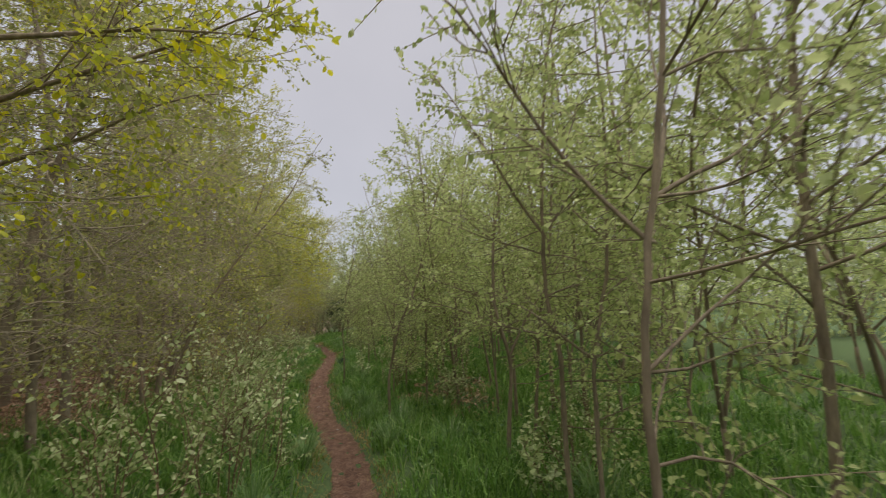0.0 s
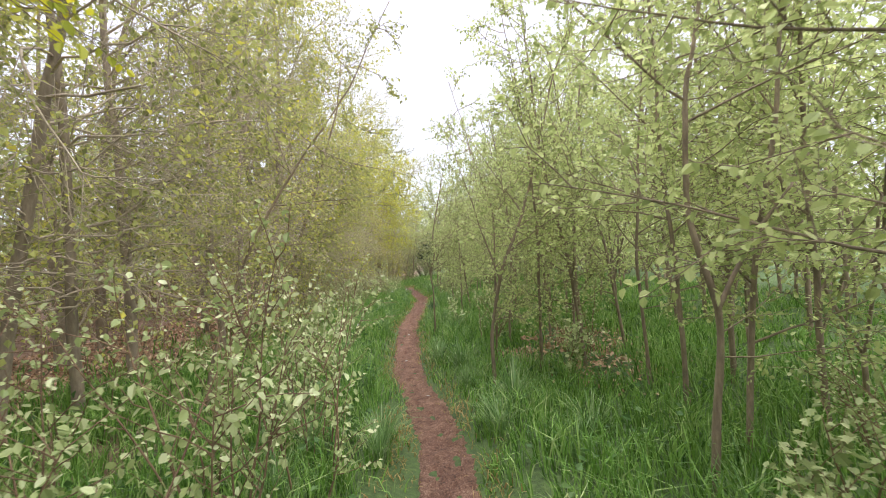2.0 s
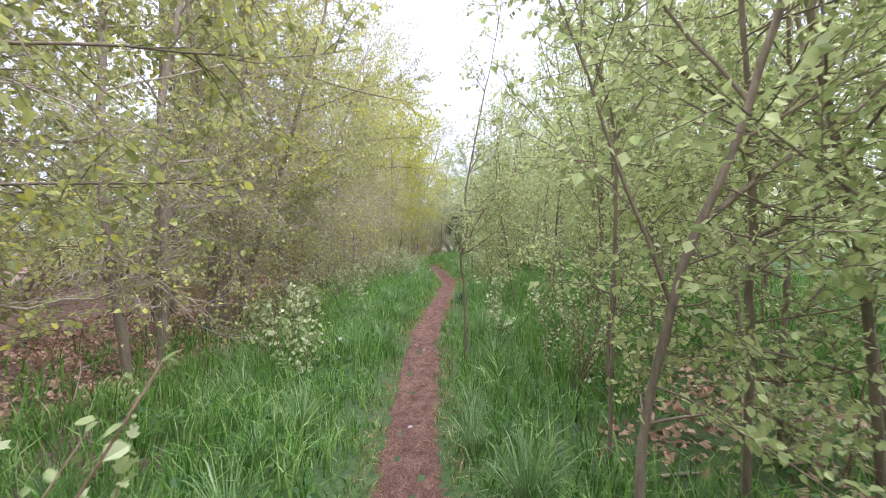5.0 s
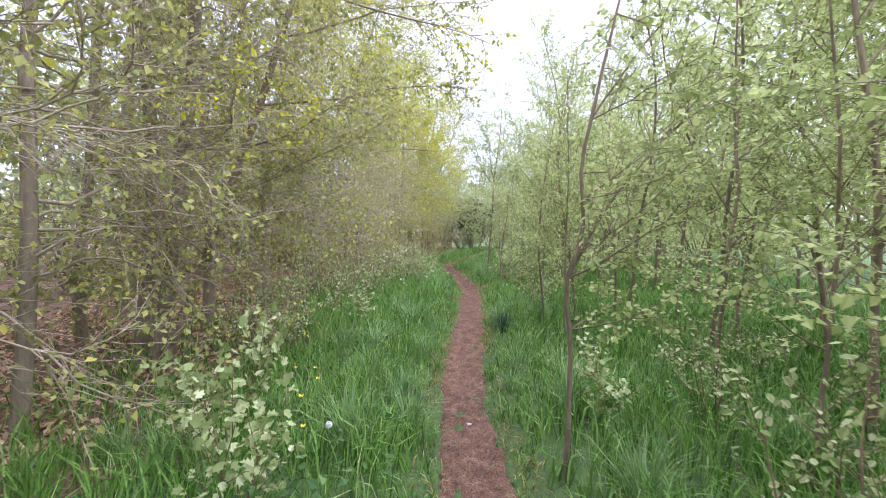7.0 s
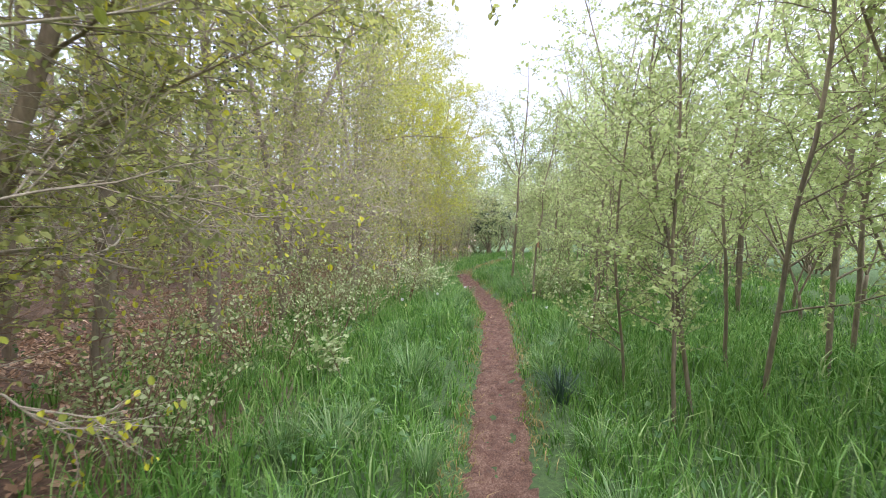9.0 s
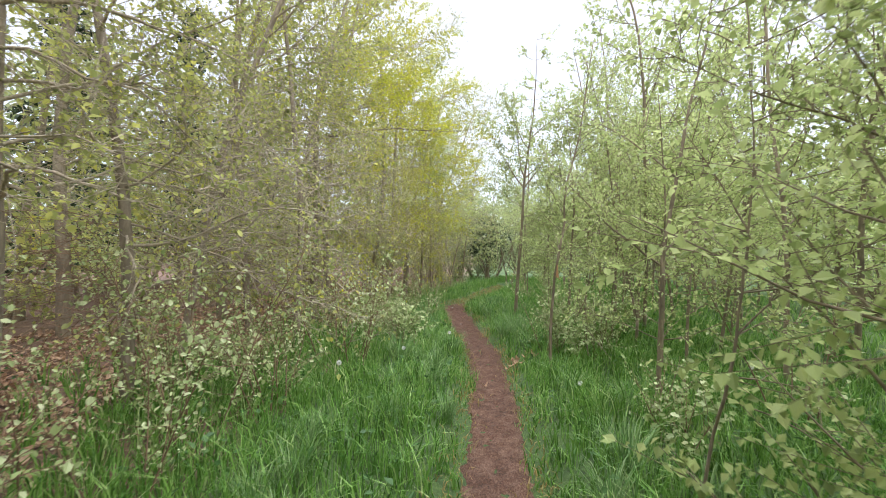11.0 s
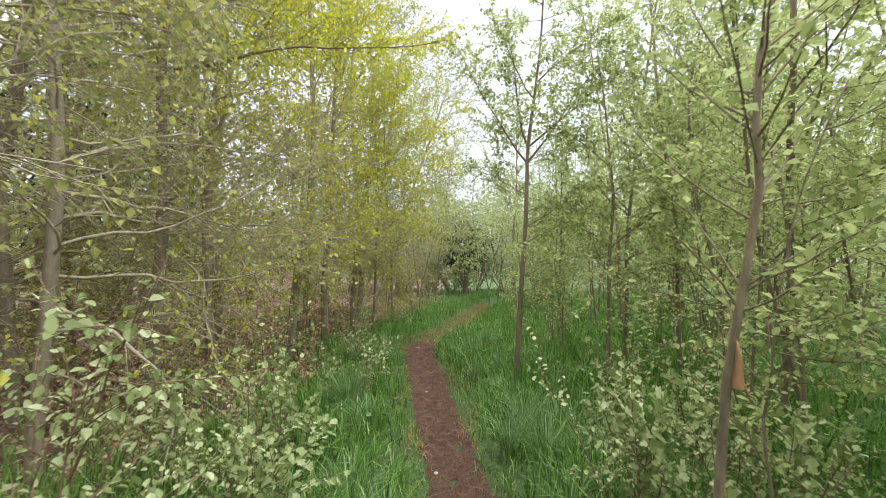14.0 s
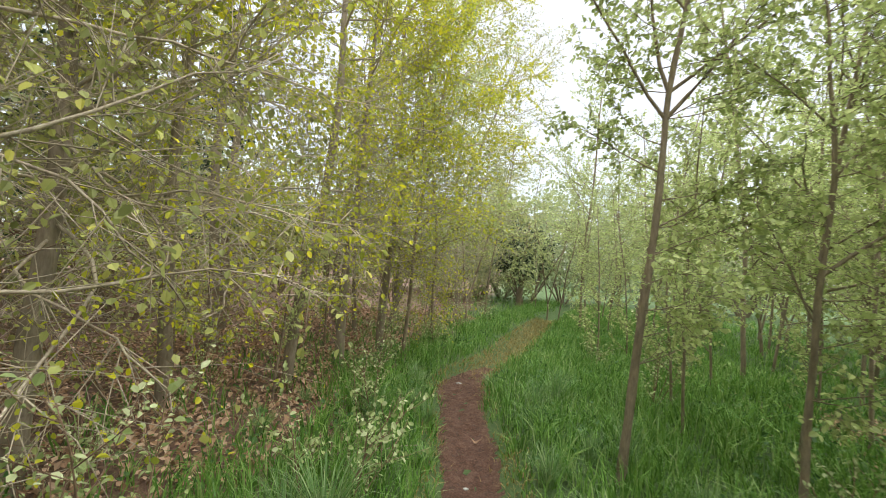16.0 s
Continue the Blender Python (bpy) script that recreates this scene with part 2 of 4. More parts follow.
def part(name, me, mat, parent, label=""):
    ob = new(name, me)
    if not me.materials:
        me.materials.append(mat)
    ob.parent = parent
    if label:
        tagged(ob, label)
    return ob


def structure(name, me, mat, label, category):
    ob = new(name, me)
    me.materials.append(mat)
    return tagged(ob, label, category, kind="structure")


def spread(lo, hi, step, grow=1.35, reach=2500.0):
    mid_ = np.arange(lo, hi + step / 2, step)
    far, s = [], step
    while not far or far[-1] < reach:
        s *= grow
        far.append((far[-1] if far else 0) + s)
    far = np.array(far)
    return np.concatenate([(lo - far)[::-1], mid_, hi + far])


gx, gy = spread(-8, 8, 0.18), spread(-3, 40, 0.25)
GX, GY = np.meshgrid(gx, gy)
structure("ground", mesh_from("ground", np.stack([GX, GY, ground_z(GX, GY)], -1).reshape(-1, 3), quads=grid_quads(len(gx), len(gy))), GROUND,
          "uneven woodland ground of turf and leaf mould", "ground")

# trodden earth path, lying in the trough, with footprints pressed into it
pv = np.arange(-6, 29.7, 0.04)
pu = np.linspace(-1, 1, 17)
PU, PV = np.meshgrid(pu, pv)
half = np.interp(PV, [6, 18, 24, 26.5, 28.4, 29.6], [0.225, 0.26, 0.28, 0.33, 0.34, 0.16]) + 0.02 * lumps(PV * 0, PV, 1.7, 21)
PX = path_x(PV) + PU * (half + 0.035 * lumps(PU * 3, PV, 0.35, 22) * np.abs(PU) ** 3)
PZ = ground_z(PX, PV) + 0.028 - 0.045 * np.abs(PU) ** 6
PZ += 0.013 * lumps(PX, PV, 0.13, 23) + 0.007 * lumps(PX, PV, 0.35, 24)
rp = np.random.RandomState(4)
for k in range(150):
    fy, side = -5 + k * 0.31 + rp.uniform(-0.08, 0.08), rp.uniform(-0.14, 0.14)
    a = rp.uniform(-0.25, 0.25)
    dx, dy = PX - path_x(fy) - side, PV - fy
    u, v = dx * math.cos(a) + dy * math.sin(a), -dx * math.sin(a) + dy * math.cos(a)
    q = (u / 0.05) ** 2 + (v / 0.13) ** 2
    PZ += -0.024 * np.exp(-q ** 2) + 0.012 * np.exp(-((np.sqrt(q) - 1.25) / 0.25) ** 2)
structure("path", mesh_from("path", np.stack([PX, PV, PZ], -1).reshape(-1, 3), quads=grid_quads(len(pu), len(pv))), SOIL,
          "narrow trodden path of reddish brown bare earth", "path")

# ---- plant building blocks ----


def tubes(lines, sides=5):
    """Tapered tubes along polylines [(points, radii)]."""
    vs, qs, ts, at = [], [], [], 0
    ang = np.arange(sides) * 2 * math.pi / sides
    for p, r in lines:
        p = np.asarray(p, float)
        t = np.gradient(p, axis=0)
        t /= np.linalg.norm(t, axis=1, keepdims=True) + 1e-9
        ref = np.where(np.abs(t[:, 2:3]) > 0.8, [[1.0, 0, 0]], [[0, 0, 1.0]])
        a = np.cross(t, ref)
        a /= np.linalg.norm(a, axis=1, keepdims=True) + 1e-9
        b = np.cross(t, a)
        ring = p[:, None] + np.asarray(r)[:, None, None] * (a[:, None] * np.cos(ang)[None, :, None] + b[:, None] * np.sin(ang)[None, :, None])
        n = len(p)
        vs.append(ring.reshape(-1, 3))
        i = at + np.arange(n * sides).reshape(n, sides)
        j = np.roll(i, -1, axis=1)
        qs.append(np.stack([i[:-1], j[:-1], j[1:], i[1:]], -1).reshape(-1, 4))
        top = i[-1]
        ts.append(np.stack([np.full(sides - 2, top[0]), top[1:-1], top[2:]], -1))
        at += n * sides
    return np.concatenate(vs), np.concatenate(qs), np.concatenate(ts)


def tube_mesh(name, lines, sides=5):
    v, q, t = tubes(lines, sides)
    return mesh_from(name, v, tris=t, quads=q)


def branch_mesh(name, lines, cut=0.0045):
    thick = [k for k in lines if k[1][0] > cut]
    thin = [k for k in lines if k[1][0] <= cut]
    if not thick or not thin:
        return tube_mesh(name, lines, 5 if thick else 3)
    v, q, t = tubes(thick, 5)
    v2, q2, t2 = tubes(thin, 3)
    return mesh_from(name, np.concatenate([v, v2]), tris=np.concatenate([t, t2 + len(v)]), quads=np.concatenate([q, q2 + len(v)]))


def grow(r, start, way, length, n, wander=0.15, lift=0.0):
    """A wandering line from start; lift bends it up (or, below nought, down)."""
    pts, d = [np.asarray(start, float)], np.asarray(way, float)
    d = d / np.linalg.norm(d)
    for _ in range(n):
        d = d + r.normal(0, wander, 3) + (0, 0, lift)
        d = d / np.linalg.norm(d)
        pts.append(pts[-1] + d * (length / n))
    return np.array(pts)


def along(pts, f):
    x = f * (len(pts) - 1)
    i = min(int(x), len(pts) - 2)
    d = pts[i + 1] - pts[i]
    return pts[i] + d * (x - i), d / (np.linalg.norm(d) + 1e-9)


def aside(r, d, angle):
    """A way that leaves d by an angle, to a random side."""
    a = np.cross(d, r.normal(0, 1, 3))
    a /= np.linalg.norm(a) + 1e-9
    return d * math.cos(angle) + a * math.sin(angle)


def leaf_mesh(name, places, ways, sizes, r, oval=False, droop=0.35, lobed=False):
    """Leaves of two or four triangles, folded along the midrib, at places, pointing along ways."""
    places, ways = np.asarray(places, float), np.asarray(ways, float)
    n = len(places)
    ways = ways + r.normal(0, 0.55, (n, 3)) + (0, 0, -droop)
    ways /= np.linalg.norm(ways, axis=1, keepdims=True)
    side = np.cross(ways, r.normal(0, 0.45, (n, 3)) + (0, 0, 1))
    side /= np.linalg.norm(side, axis=1, keepdims=True) + 1e-9
    up = np.cross(side, ways)
    s = np.asarray(sizes)[:, None]
    fold = r.uniform(0.02, 0.22, (n, 1))
    if lobed:
        shape = [(0, 0.42, -0.3), (0, 0, 0), (-0.26, 0.12, 0.5), (-0.46, 0.42, 1), (-0.24, 0.48, 0.5), (-0.32, 0.84, 0.8), (-0.1, 0.8, 0.1), (0, 1.0, -0.4), (0.1, 0.8, 0.1), (0.32, 0.84, 0.8), (0.24, 0.48, 0.5), (0.46, 0.42, 1), (0.26, 0.12, 0.5)]
        faces = np.array([[0, i, i + 1 if i < 12 else 1] for i in range(1, 13)])
    elif oval:
        shape = [(0, 0, 0), (-0.34, 0.35, 1), (-0.26, 0.75, 0.7), (0, 1.0, -0.4), (0.26, 0.75, 0.7), (0.34, 0.35, 1)]
        faces = np.array([[0, 5, 4], [0, 4, 3], [0, 3, 2], [0, 2, 1]])
    else:
        shape = [(0, 0, 0), (-0.36, 0.45, 1), (0, 1.0, -0.3), (0.36, 0.45, 1)]
        faces = np.array([[0, 3, 2], [0, 2, 1]])
    v = np.stack([places + s * (a * side + b * ways + c * fold * up) for a, b, c in shape], 1)
    k = len(shape)
    tri = (np.arange(n)[:, None, None] * k + faces[None]).reshape(-1, 3)
    return mesh_from(name, v.reshape(-1, 3), tris=tri, smooth=False)


def taper(n, r0, r1, power=1.0):
    return r1 + (r0 - r1) * (1 - np.linspace(0, 1, n)) ** power


def leaves_on(r, pts, gap, first, out_p, out_d):
    """Leaves set alternately along a twig."""
    length = np.linalg.norm(np.diff(pts, axis=0), axis=1).sum()
    for f in np.arange(first, 1.0, gap / max(length, gap)):
        p, d = along(pts, min(f + r.uniform(-0.02, 0.02), 0.999) if f > 0.03 else f)
        out_p.append(p)
        out_d.append(aside(r, d, r.uniform(0.6, 1.3)))
    out_p.append(pts[-1])
    out_d.append(pts[-1] - pts[-2])


def thicket_tree(seed, height=5.5, radius=0.035, stems=1, base_leaf=0.5, lean=(0, 0), density=1.0, leaf=0.053, fork=0.45, leaf_gap=0.03):
    """Slender young tree with steep branches and sparse small leaves."""
    r = np.random.RandomState(seed)
    root = new("young_tree")
    trunks, lp, ld = [], [], []
    mains = []
    if stems == 1:
        pts = grow(r, (0, 0, -0.15), (lean[0], lean[1], 1), height, 16, 0.045, 0.03)
        mains.append((pts, radius, True))
    else:
        split = fork
        stump = grow(r, (0, 0, -0.15), (lean[0], lean[1], 1), split + 0.15, 4, 0.05)
        trunks.append((stump, taper(5, radius * 1.35, radius * 1.1)))
        if split > 1.5:
            mains.append((stump, radius, False))
        for k in range(stems):
            a = 2 * math.pi * (k + r.uniform(-0.2, 0.2)) / stems
            pts = grow(r, stump[-1], (0.32 * math.cos(a) + lean[0], 0.32 * math.sin(a) + lean[1], 1), height * r.uniform(0.75, 1.0), 14, 0.05, 0.02)
            mains.append((pts, radius * r.uniform(0.6, 0.95), True))
    for pts, rad, whole in mains:
        if whole:
            trunks.append((pts, taper(len(pts), rad, 0.006, 0.8)))
        tall = np.linalg.norm(np.diff(pts, axis=0), axis=1).sum()
        n = int(tall * 4.4 * density)
        for k in range(n):
            f = base_leaf / tall + (1 - base_leaf / tall) * (k + r.uniform(0, 1)) / n
            p, d = along(pts, min(f, 0.98))
            length = (0.36 * tall * (1 - f) ** 0.7 + 0.22) * r.uniform(0.55, 1.1) * min(1.0, 0.5 + 0.22 * p[2])
            b = grow(r, p, aside(r, d, r.uniform(0.7, 1.25)), length, 5, 0.12, 0.06)
            mine = [(b, taper(6, max(0.0055, rad * 0.4 * (1 - f) + 0.003), 0.0018))]
            leaves_on(r, b, 0.045, 0.12, lp, ld)
            for q in range(int(3 + length * 6.0)):
                p2, d2 = along(b, r.uniform(0.1, 0.97))
                t = grow(r, p2, aside(r, d2, r.uniform(0.5, 1.0)), length * r.uniform(0.2, 0.45) + 0.08, 1, 0.15, 0.05)
                mine.append((t, taper(2, 0.003, 0.0013)))
                leaves_on(r, t, leaf_gap, 0.08, lp, ld)
            part("branch", branch_mesh("branch", mine), BARK_GREY, root)
    part("trunk", tube_mesh("trunk", trunks, 7), BARK_GREY, root)
    part("crown", leaf_mesh("crown", lp, ld, r.uniform(0.6, 1.3, len(lp)) * leaf, r), LEAF_THICKET, root)
    return root


def wood_limb(r, p, w, length, lr, bare, leafy, lp, ld, droop=-0.012):
    """A limb with its twigs; leaves go into lp, ld."""
    limb = grow(r, p, w, length, 11 if bare or lr > 0.02 else 7, 0.24 if bare else 0.05 if lr > 0.028 else 0.11, droop)
    mine = [(limb, taper(len(limb), lr, 0.003))]
    thin = 9.0 if bare else 1.0
    for q in range(int(length * (8.5 if bare else 6.0))):
        g = r.uniform(0.12, 0.99)
        p2, d2 = along(limb, g)
        t = grow(r, p2, aside(r, d2, r.uniform(0.4, 0.95)), (0.5 * length * (1.05 - g) + 0.25) * r.uniform(0.5, 1.1), 2, 0.18, -0.01)
        mine.append((t, taper(3, 0.0048, 0.0016)))
        if bare:
            thin = 9.0 if g < 0.62 else 2.4
        leaves_on(r, t, 0.037 / leafy * thin, 0.2, lp, ld)
        for _ in range(3):
            p3, d3 = along(t, r.uniform(0.25, 0.97))
            u = grow(r, p3, aside(r, d3, r.uniform(0.4, 0.9)), r.uniform(0.16, 0.45), 1, 0.15)
            mine.append((u, taper(2, 0.003, 0.0012)))
            leaves_on(r, u, 0.029 / leafy * thin, 0.05, lp, ld)
    return branch_mesh("limb", mine, 0.006)


def wood_tree(seed, height=8.5, radius=0.09, reach=3.2, low=0.7, limbs=26, leafy=1.0, lean=0.0, leaf=0.066, extra=(), oval=False, foliage=None):
    """Woodland-edge tree: long level limbs reaching out to the light, bare inside, leafy outside."""
    r = np.random.RandomState(seed)
    root = new("woodland_tree")
    pts = grow(r, (0, 0, -0.2), (lean, 0.0, 1), height, 14, 0.05, 0.04)
    part("trunk", tube_mesh("trunk", [(pts, taper(15, radius, 0.015, 0.75))], 9), BARK_PALE, root)
    lp, ld = [], []
    for k in range(limbs):
        f = low / height + (0.97 - low / height) * ((k + r.uniform(0, 1)) / limbs) ** 1.25
        p, d = along(pts, f)
        a = r.normal(0, 0.9) if r.uniform() < 0.75 else r.uniform(-math.pi, math.pi)
        el = r.uniform(0.0, 0.36) + 0.75 * max(0, f - 0.35)
        w = np.array([math.cos(a) * math.cos(el), math.sin(a) * math.cos(el), math.sin(el)])
        length = reach * r.uniform(0.65, 1.1) * (1.0 if f < 0.6 else 1.3 - 0.75 * (f - 0.2)) * (0.75 + 0.25 * math.cos(a))
        bare = p[2] < 2.9 or f < 0.5 and r.uniform() < 0.5
        if p[2] < 2.5:
            length *= 0.62 + 0.1 * p[2]
        me = wood_limb(r, p, w, length, radius * (0.17 if bare else 0.26) * (1 - 0.6 * f) + 0.005, bare, leafy, lp, ld, -0.012 if f < 0.5 else 0.0)
        part("limb", me, BARK_TWIG, root)
    for z, way, length, lr, leafed in extra:
        part("limb", wood_limb(r, along(pts, z / height)[0], way, length, lr, not leafed, leafy * (0.8 if leafed else 0.35), lp, ld, 0.0), BARK_GREY if lr > 0.023 else BARK_TWIG, root)
    part("crown", leaf_mesh("crown", lp, ld, r.uniform(0.6, 1.3, len(lp)) * leaf, r, oval, droop=0.5), foliage or LEAF_WOOD, root)
    return root


def shrub(seed, height=1.2, stems=5, leaf=0.044, wide=0.35, mat=None):
    """Low suckering shrub with upright brown stems and pale rounded leaves."""
    r = np.random.RandomState(seed)
    root = new("shrub")
    lp, ld = [], []
    for k in range(stems):
        a = r.uniform(0, 2 * math.pi)
        pts = grow(r, (0.1 * math.cos(a), 0.1 * math.sin(a), -0.1), (wide * math.cos(a), wide * math.sin(a), 1), height * r.uniform(0.65, 1.1), 8, 0.08, 0.01)
        mine, twigs = [(pts, taper(9, 0.008, 0.002))], []
        leaves_on(r, pts, 0.09, 0.3, lp, ld)
        for q in range(int(height * 8)):
            p, d = along(pts, r.uniform(0.2, 0.95))
            t = grow(r, p, aside(r, d, r.uniform(0.6, 1.1)), r.uniform(0.15, 0.45) * height ** 0.5, 4, 0.15, 0.06)
            twigs.append((t, taper(5, 0.0035, 0.0014)))
            leaves_on(r, t, 0.04, 0.12, lp, ld)
        if leaf > 0.06:
            stem = part("stem", branch_mesh("stem", mine), BARK_RED, root)
            for k in twigs:
                part("twig", branch_mesh("twig", [k]), BARK_RED, stem)
        else:
            part("stem", branch_mesh("stem", mine + twigs), BARK_RED, root)
    part("foliage", leaf_mesh("foliage", lp, ld, r.uniform(0.55, 1.2, len(lp)) * leaf, r, True, lobed=leaf > 0.06), mat or LEAF_PALE, root)
    return root


def stand(ob, x, y, turn=0.0, size=1.0, sink=0.0, tall=None):
    m = Matrix.Translation((x, y, float(ground_z(x, y)) - sink)) @ Matrix.Rotation(radians(turn), 4, "Z") @ Matrix.Diagonal((size, size, tall or size, 1))
    ob.matrix_basis = m
    return ob


def plant(kinds, i, x, y, turn, size, tall=None):
    """Sets the i-th kind of plant at a place: the first time itself, then as copies."""
    ob, used = kinds[i]
    if used:
        ob = copy_thing(ob, Matrix.Identity(4))
    kinds[i][1] = True
    return stand(ob, x, y, turn, size, tall=tall)


# ---- the wood on the west side of the path ----
GROUP_WOOD = "trees along the woodland edge"
WOOD = []
for i, (h, rad, reach, low, limbs, lf, size) in enumerate([(9.0, 0.08, 3.3, 1.5, 32, 0.5, 0.05), (8.2, 0.065, 3.1, 1.45, 30, 0.5, 0.05), (9.5, 0.09, 3.5, 1.55, 33, 0.5, 0.05), (7.4, 0.055, 2.9, 1.4, 29, 0.52, 0.05),
                                                           (9.5, 0.085, 3.0, 0.8, 20, 0.3, 0.11), (10.0, 0.1, 3.2, 0.6, 20, 0.3, 0.11)]):
    t = tagged(wood_tree(100 + i, h, rad, reach, low, limbs, lf, leaf=size), "pale-barked woodland tree with level limbs and young yellow-green leaves", "tree", GROUP_WOOD)
    WOOD.append([t, False])
rw = random.Random(7)
FRONT = [(-3.5, -1.5), (-3.7, 1.2), (-3.6, 3.6), (-3.8, 5.7), (-3.7, 7.9), (-3.9, 10.0), (-3.7, 12.1), (-4.1, 14.3), (-4.6, 16.3), (-4.8, 20.8),
         (-5.4, 23.7), (-6.4, 25.5), (-4.4, 31.2), (-3.9, 32.4), (-3.5, 35.2), (-3.0, 38.2)]
BACK = [(-6.4, 0.2), (-6.5, 4.6), (-6.3, 9.0), (-6.6, 13.0), (-6.9, 17.4), (-7.4, 21.6), (-7.3, 25.8), (-7.0, 30.2), (-6.8, 34.8), (-9.6, 7.0), (-10.0, 15.2), (-10.4, 23.5), (-9.8, 31.5), (-5.6, 2.6), (-5.5, 7.2), (-5.9, 11.2), (-5.8, 15.4), (-8.0, 19.2), (-8.6, 11.6), (-6.2, 24.0), (-8.8, 27.6), (-5.9, 28.4), (-8.2, 5.4), (-5.6, 32.8)]
for k, (x, y) in enumerate(FRONT):
    plant(WOOD, (k * 3 + k // 4) % 4, x, y, rw.uniform(-28, 28), rw.uniform(0.92, 1.1))
for k, (x, y) in enumerate(BACK):
    plant(WOOD, 4 + k % 2, x, y, rw.uniform(-50, 50), rw.uniform(0.9, 1.1))
# a thick limb over the start of the walk
over = tagged(wood_tree(140, 8.0, 0.09, 2.6, 1.8, 18, 0.85, leaf=0.045, oval=True, foliage=LEAF_YELLOW, extra=[(2.95, (1.0, 0.1, -0.01), 3.2, 0.03, True), (3.35, (1.0, -0.3, -0.02), 3.0, 0.034, True), (2.5, (0.85, 0.3, 0.45), 2.8, 0.026, True), (2.4, (0.9, -0.15, 0.1), 2.2, 0.012, True)]), "woodland tree with thick limbs reaching over the path", "tree", GROUP_WOOD)
stand(over, -2.95, 4.9, 0)
over = tagged(wood_tree(141, 8.5, 0.08, 2.9, 1.2, 16, 0.6, leaf=0.042, foliage=LEAF_YELLOW, oval=True, lean=0.2, extra=[(4.3, (1.0, 0.1, 0.2), 3.2, 0.025, True), (4.6, (1.0, 0.75, 0.18), 4.0, 0.022, True), (1.3, (0.9, -0.5, 0.1), 1.6, 0.012, False)]), "woodland tree whose upper limbs reach across the path", "tree", GROUP_WOOD)
stand(over, -3.9, 14.2, 0)
over = tagged(wood_tree(142, 9.0, 0.085, 3.0, 2.6, 24, 0.8, leaf=0.042, foliage=LEAF_YELLOW, oval=True, extra=[(4.3, (1.0, 0.0, 0.12), 3.5, 0.025, True), (2.5, (1.0, -0.3, -0.02), 2.6, 0.016, False), (2.15, (1.0, -0.12, -0.1), 3.0, 0.017, False), (2.7, (0.8, -0.6, 0.0), 2.4, 0.014, False), (2.0, (0.9, -0.5, -0.08), 2.3, 0.014, False), (2.3, (1.0, 0.15, -0.05), 2.6, 0.014, False), (2.9, (1.0, -0.15, 0.05), 2.8, 0.016, False)]), "woodland tree whose upper limbs reach across the path", "tree", GROUP_WOOD)
stand(over, -4.3, 24.2, 0)
# thick yellow-leaved oaks past the bend
for seed, x, y, height in ((147, -3.9, 27.3, 8.5), (148, -3.3, 29.6, 8.0), (149, -4.6, 25.9, 9.0), (151, -3.6, 28.4, 7.0)):
    over = tagged(wood_tree(seed, height, 0.08, 2.7, 1.7, 30, 1.15, leaf=0.05, foliage=LEAF_YELLOW), "young oak thick with bright yellow-green leaves", "tree", GROUP_WOOD)
    stand(over, x, y, 0)
# a stout pale trunk standing forward of the wood
over = tagged(wood_tree(150, 8.5, 0.1, 2.8, 2.0, 22, 0.55, leaf=0.045, oval=True), "pale straight-trunked tree at the edge of the wood", "tree", GROUP_WOOD)
stand(over, -4.55, 18.2, 10)
# bare pale lower limbs over the verge
for seed, x, y, height, at in ((143, -3.75, 18.7, 7.5, 1.5), (144, -3.75, 22.3, 8.0, 1.55), (145, -3.5, 8.6, 7.5, 1.9), (146, -3.7, 12.6, 8.0, 1.5)):
    rl = random.Random(seed)
    low_limbs = [(at + 0.22 * k, (1.0, rl.uniform(0.1, 1.5), rl.uniform(0.0, 0.15)), rl.uniform(2.0, 2.7), rl.uniform(0.013, 0.02), False) for k in range(7)]
    over = tagged(wood_tree(seed, height, 0.06, 2.8, 1.0, 14, 0.65, leaf=0.05, oval=True, extra=low_limbs), "woodland tree with bare pale lower limbs over the verge", "tree", GROUP_WOOD)
    stand(over, x, y, 0)

# ---- the young thicket on the east side ----
GROUP_THICKET = "young trees of the thicket"
THICKET = []
for i, (h, rad, st, low, dens) in enumerate([(5.6, 0.025, 1, 1.0, 0.95), (4.6, 0.022, 1, 0.7, 1.05), (6.2, 0.031, 1, 1.3, 0.9), (4.6, 0.019, 3, 0.7, 0.58), (5.4, 0.021, 2, 1.0, 0.7), (3.4, 0.017, 1, 0.3, 1.3)]):
    t = tagged(thicket_tree(200 + i, h, rad, st, low, density=dens), "slender young tree with grey bark and sparse light green leaves", "tree", GROUP_THICKET)
    THICKET.append([t, False])
for i, (h, rad, st, low, dens) in enumerate([(5.8, 0.028, 1, 0.4, 0.8), (5.2, 0.024, 2, 0.4, 0.5)]):
    t = tagged(thicket_tree(220 + i, h, rad, st, low, density=dens, leaf=0.085, leaf_gap=0.06), "slender young tree with grey bark and sparse light green leaves", "tree", GROUP_THICKET)
    THICKET.append([t, False])
rt = random.Random(11)
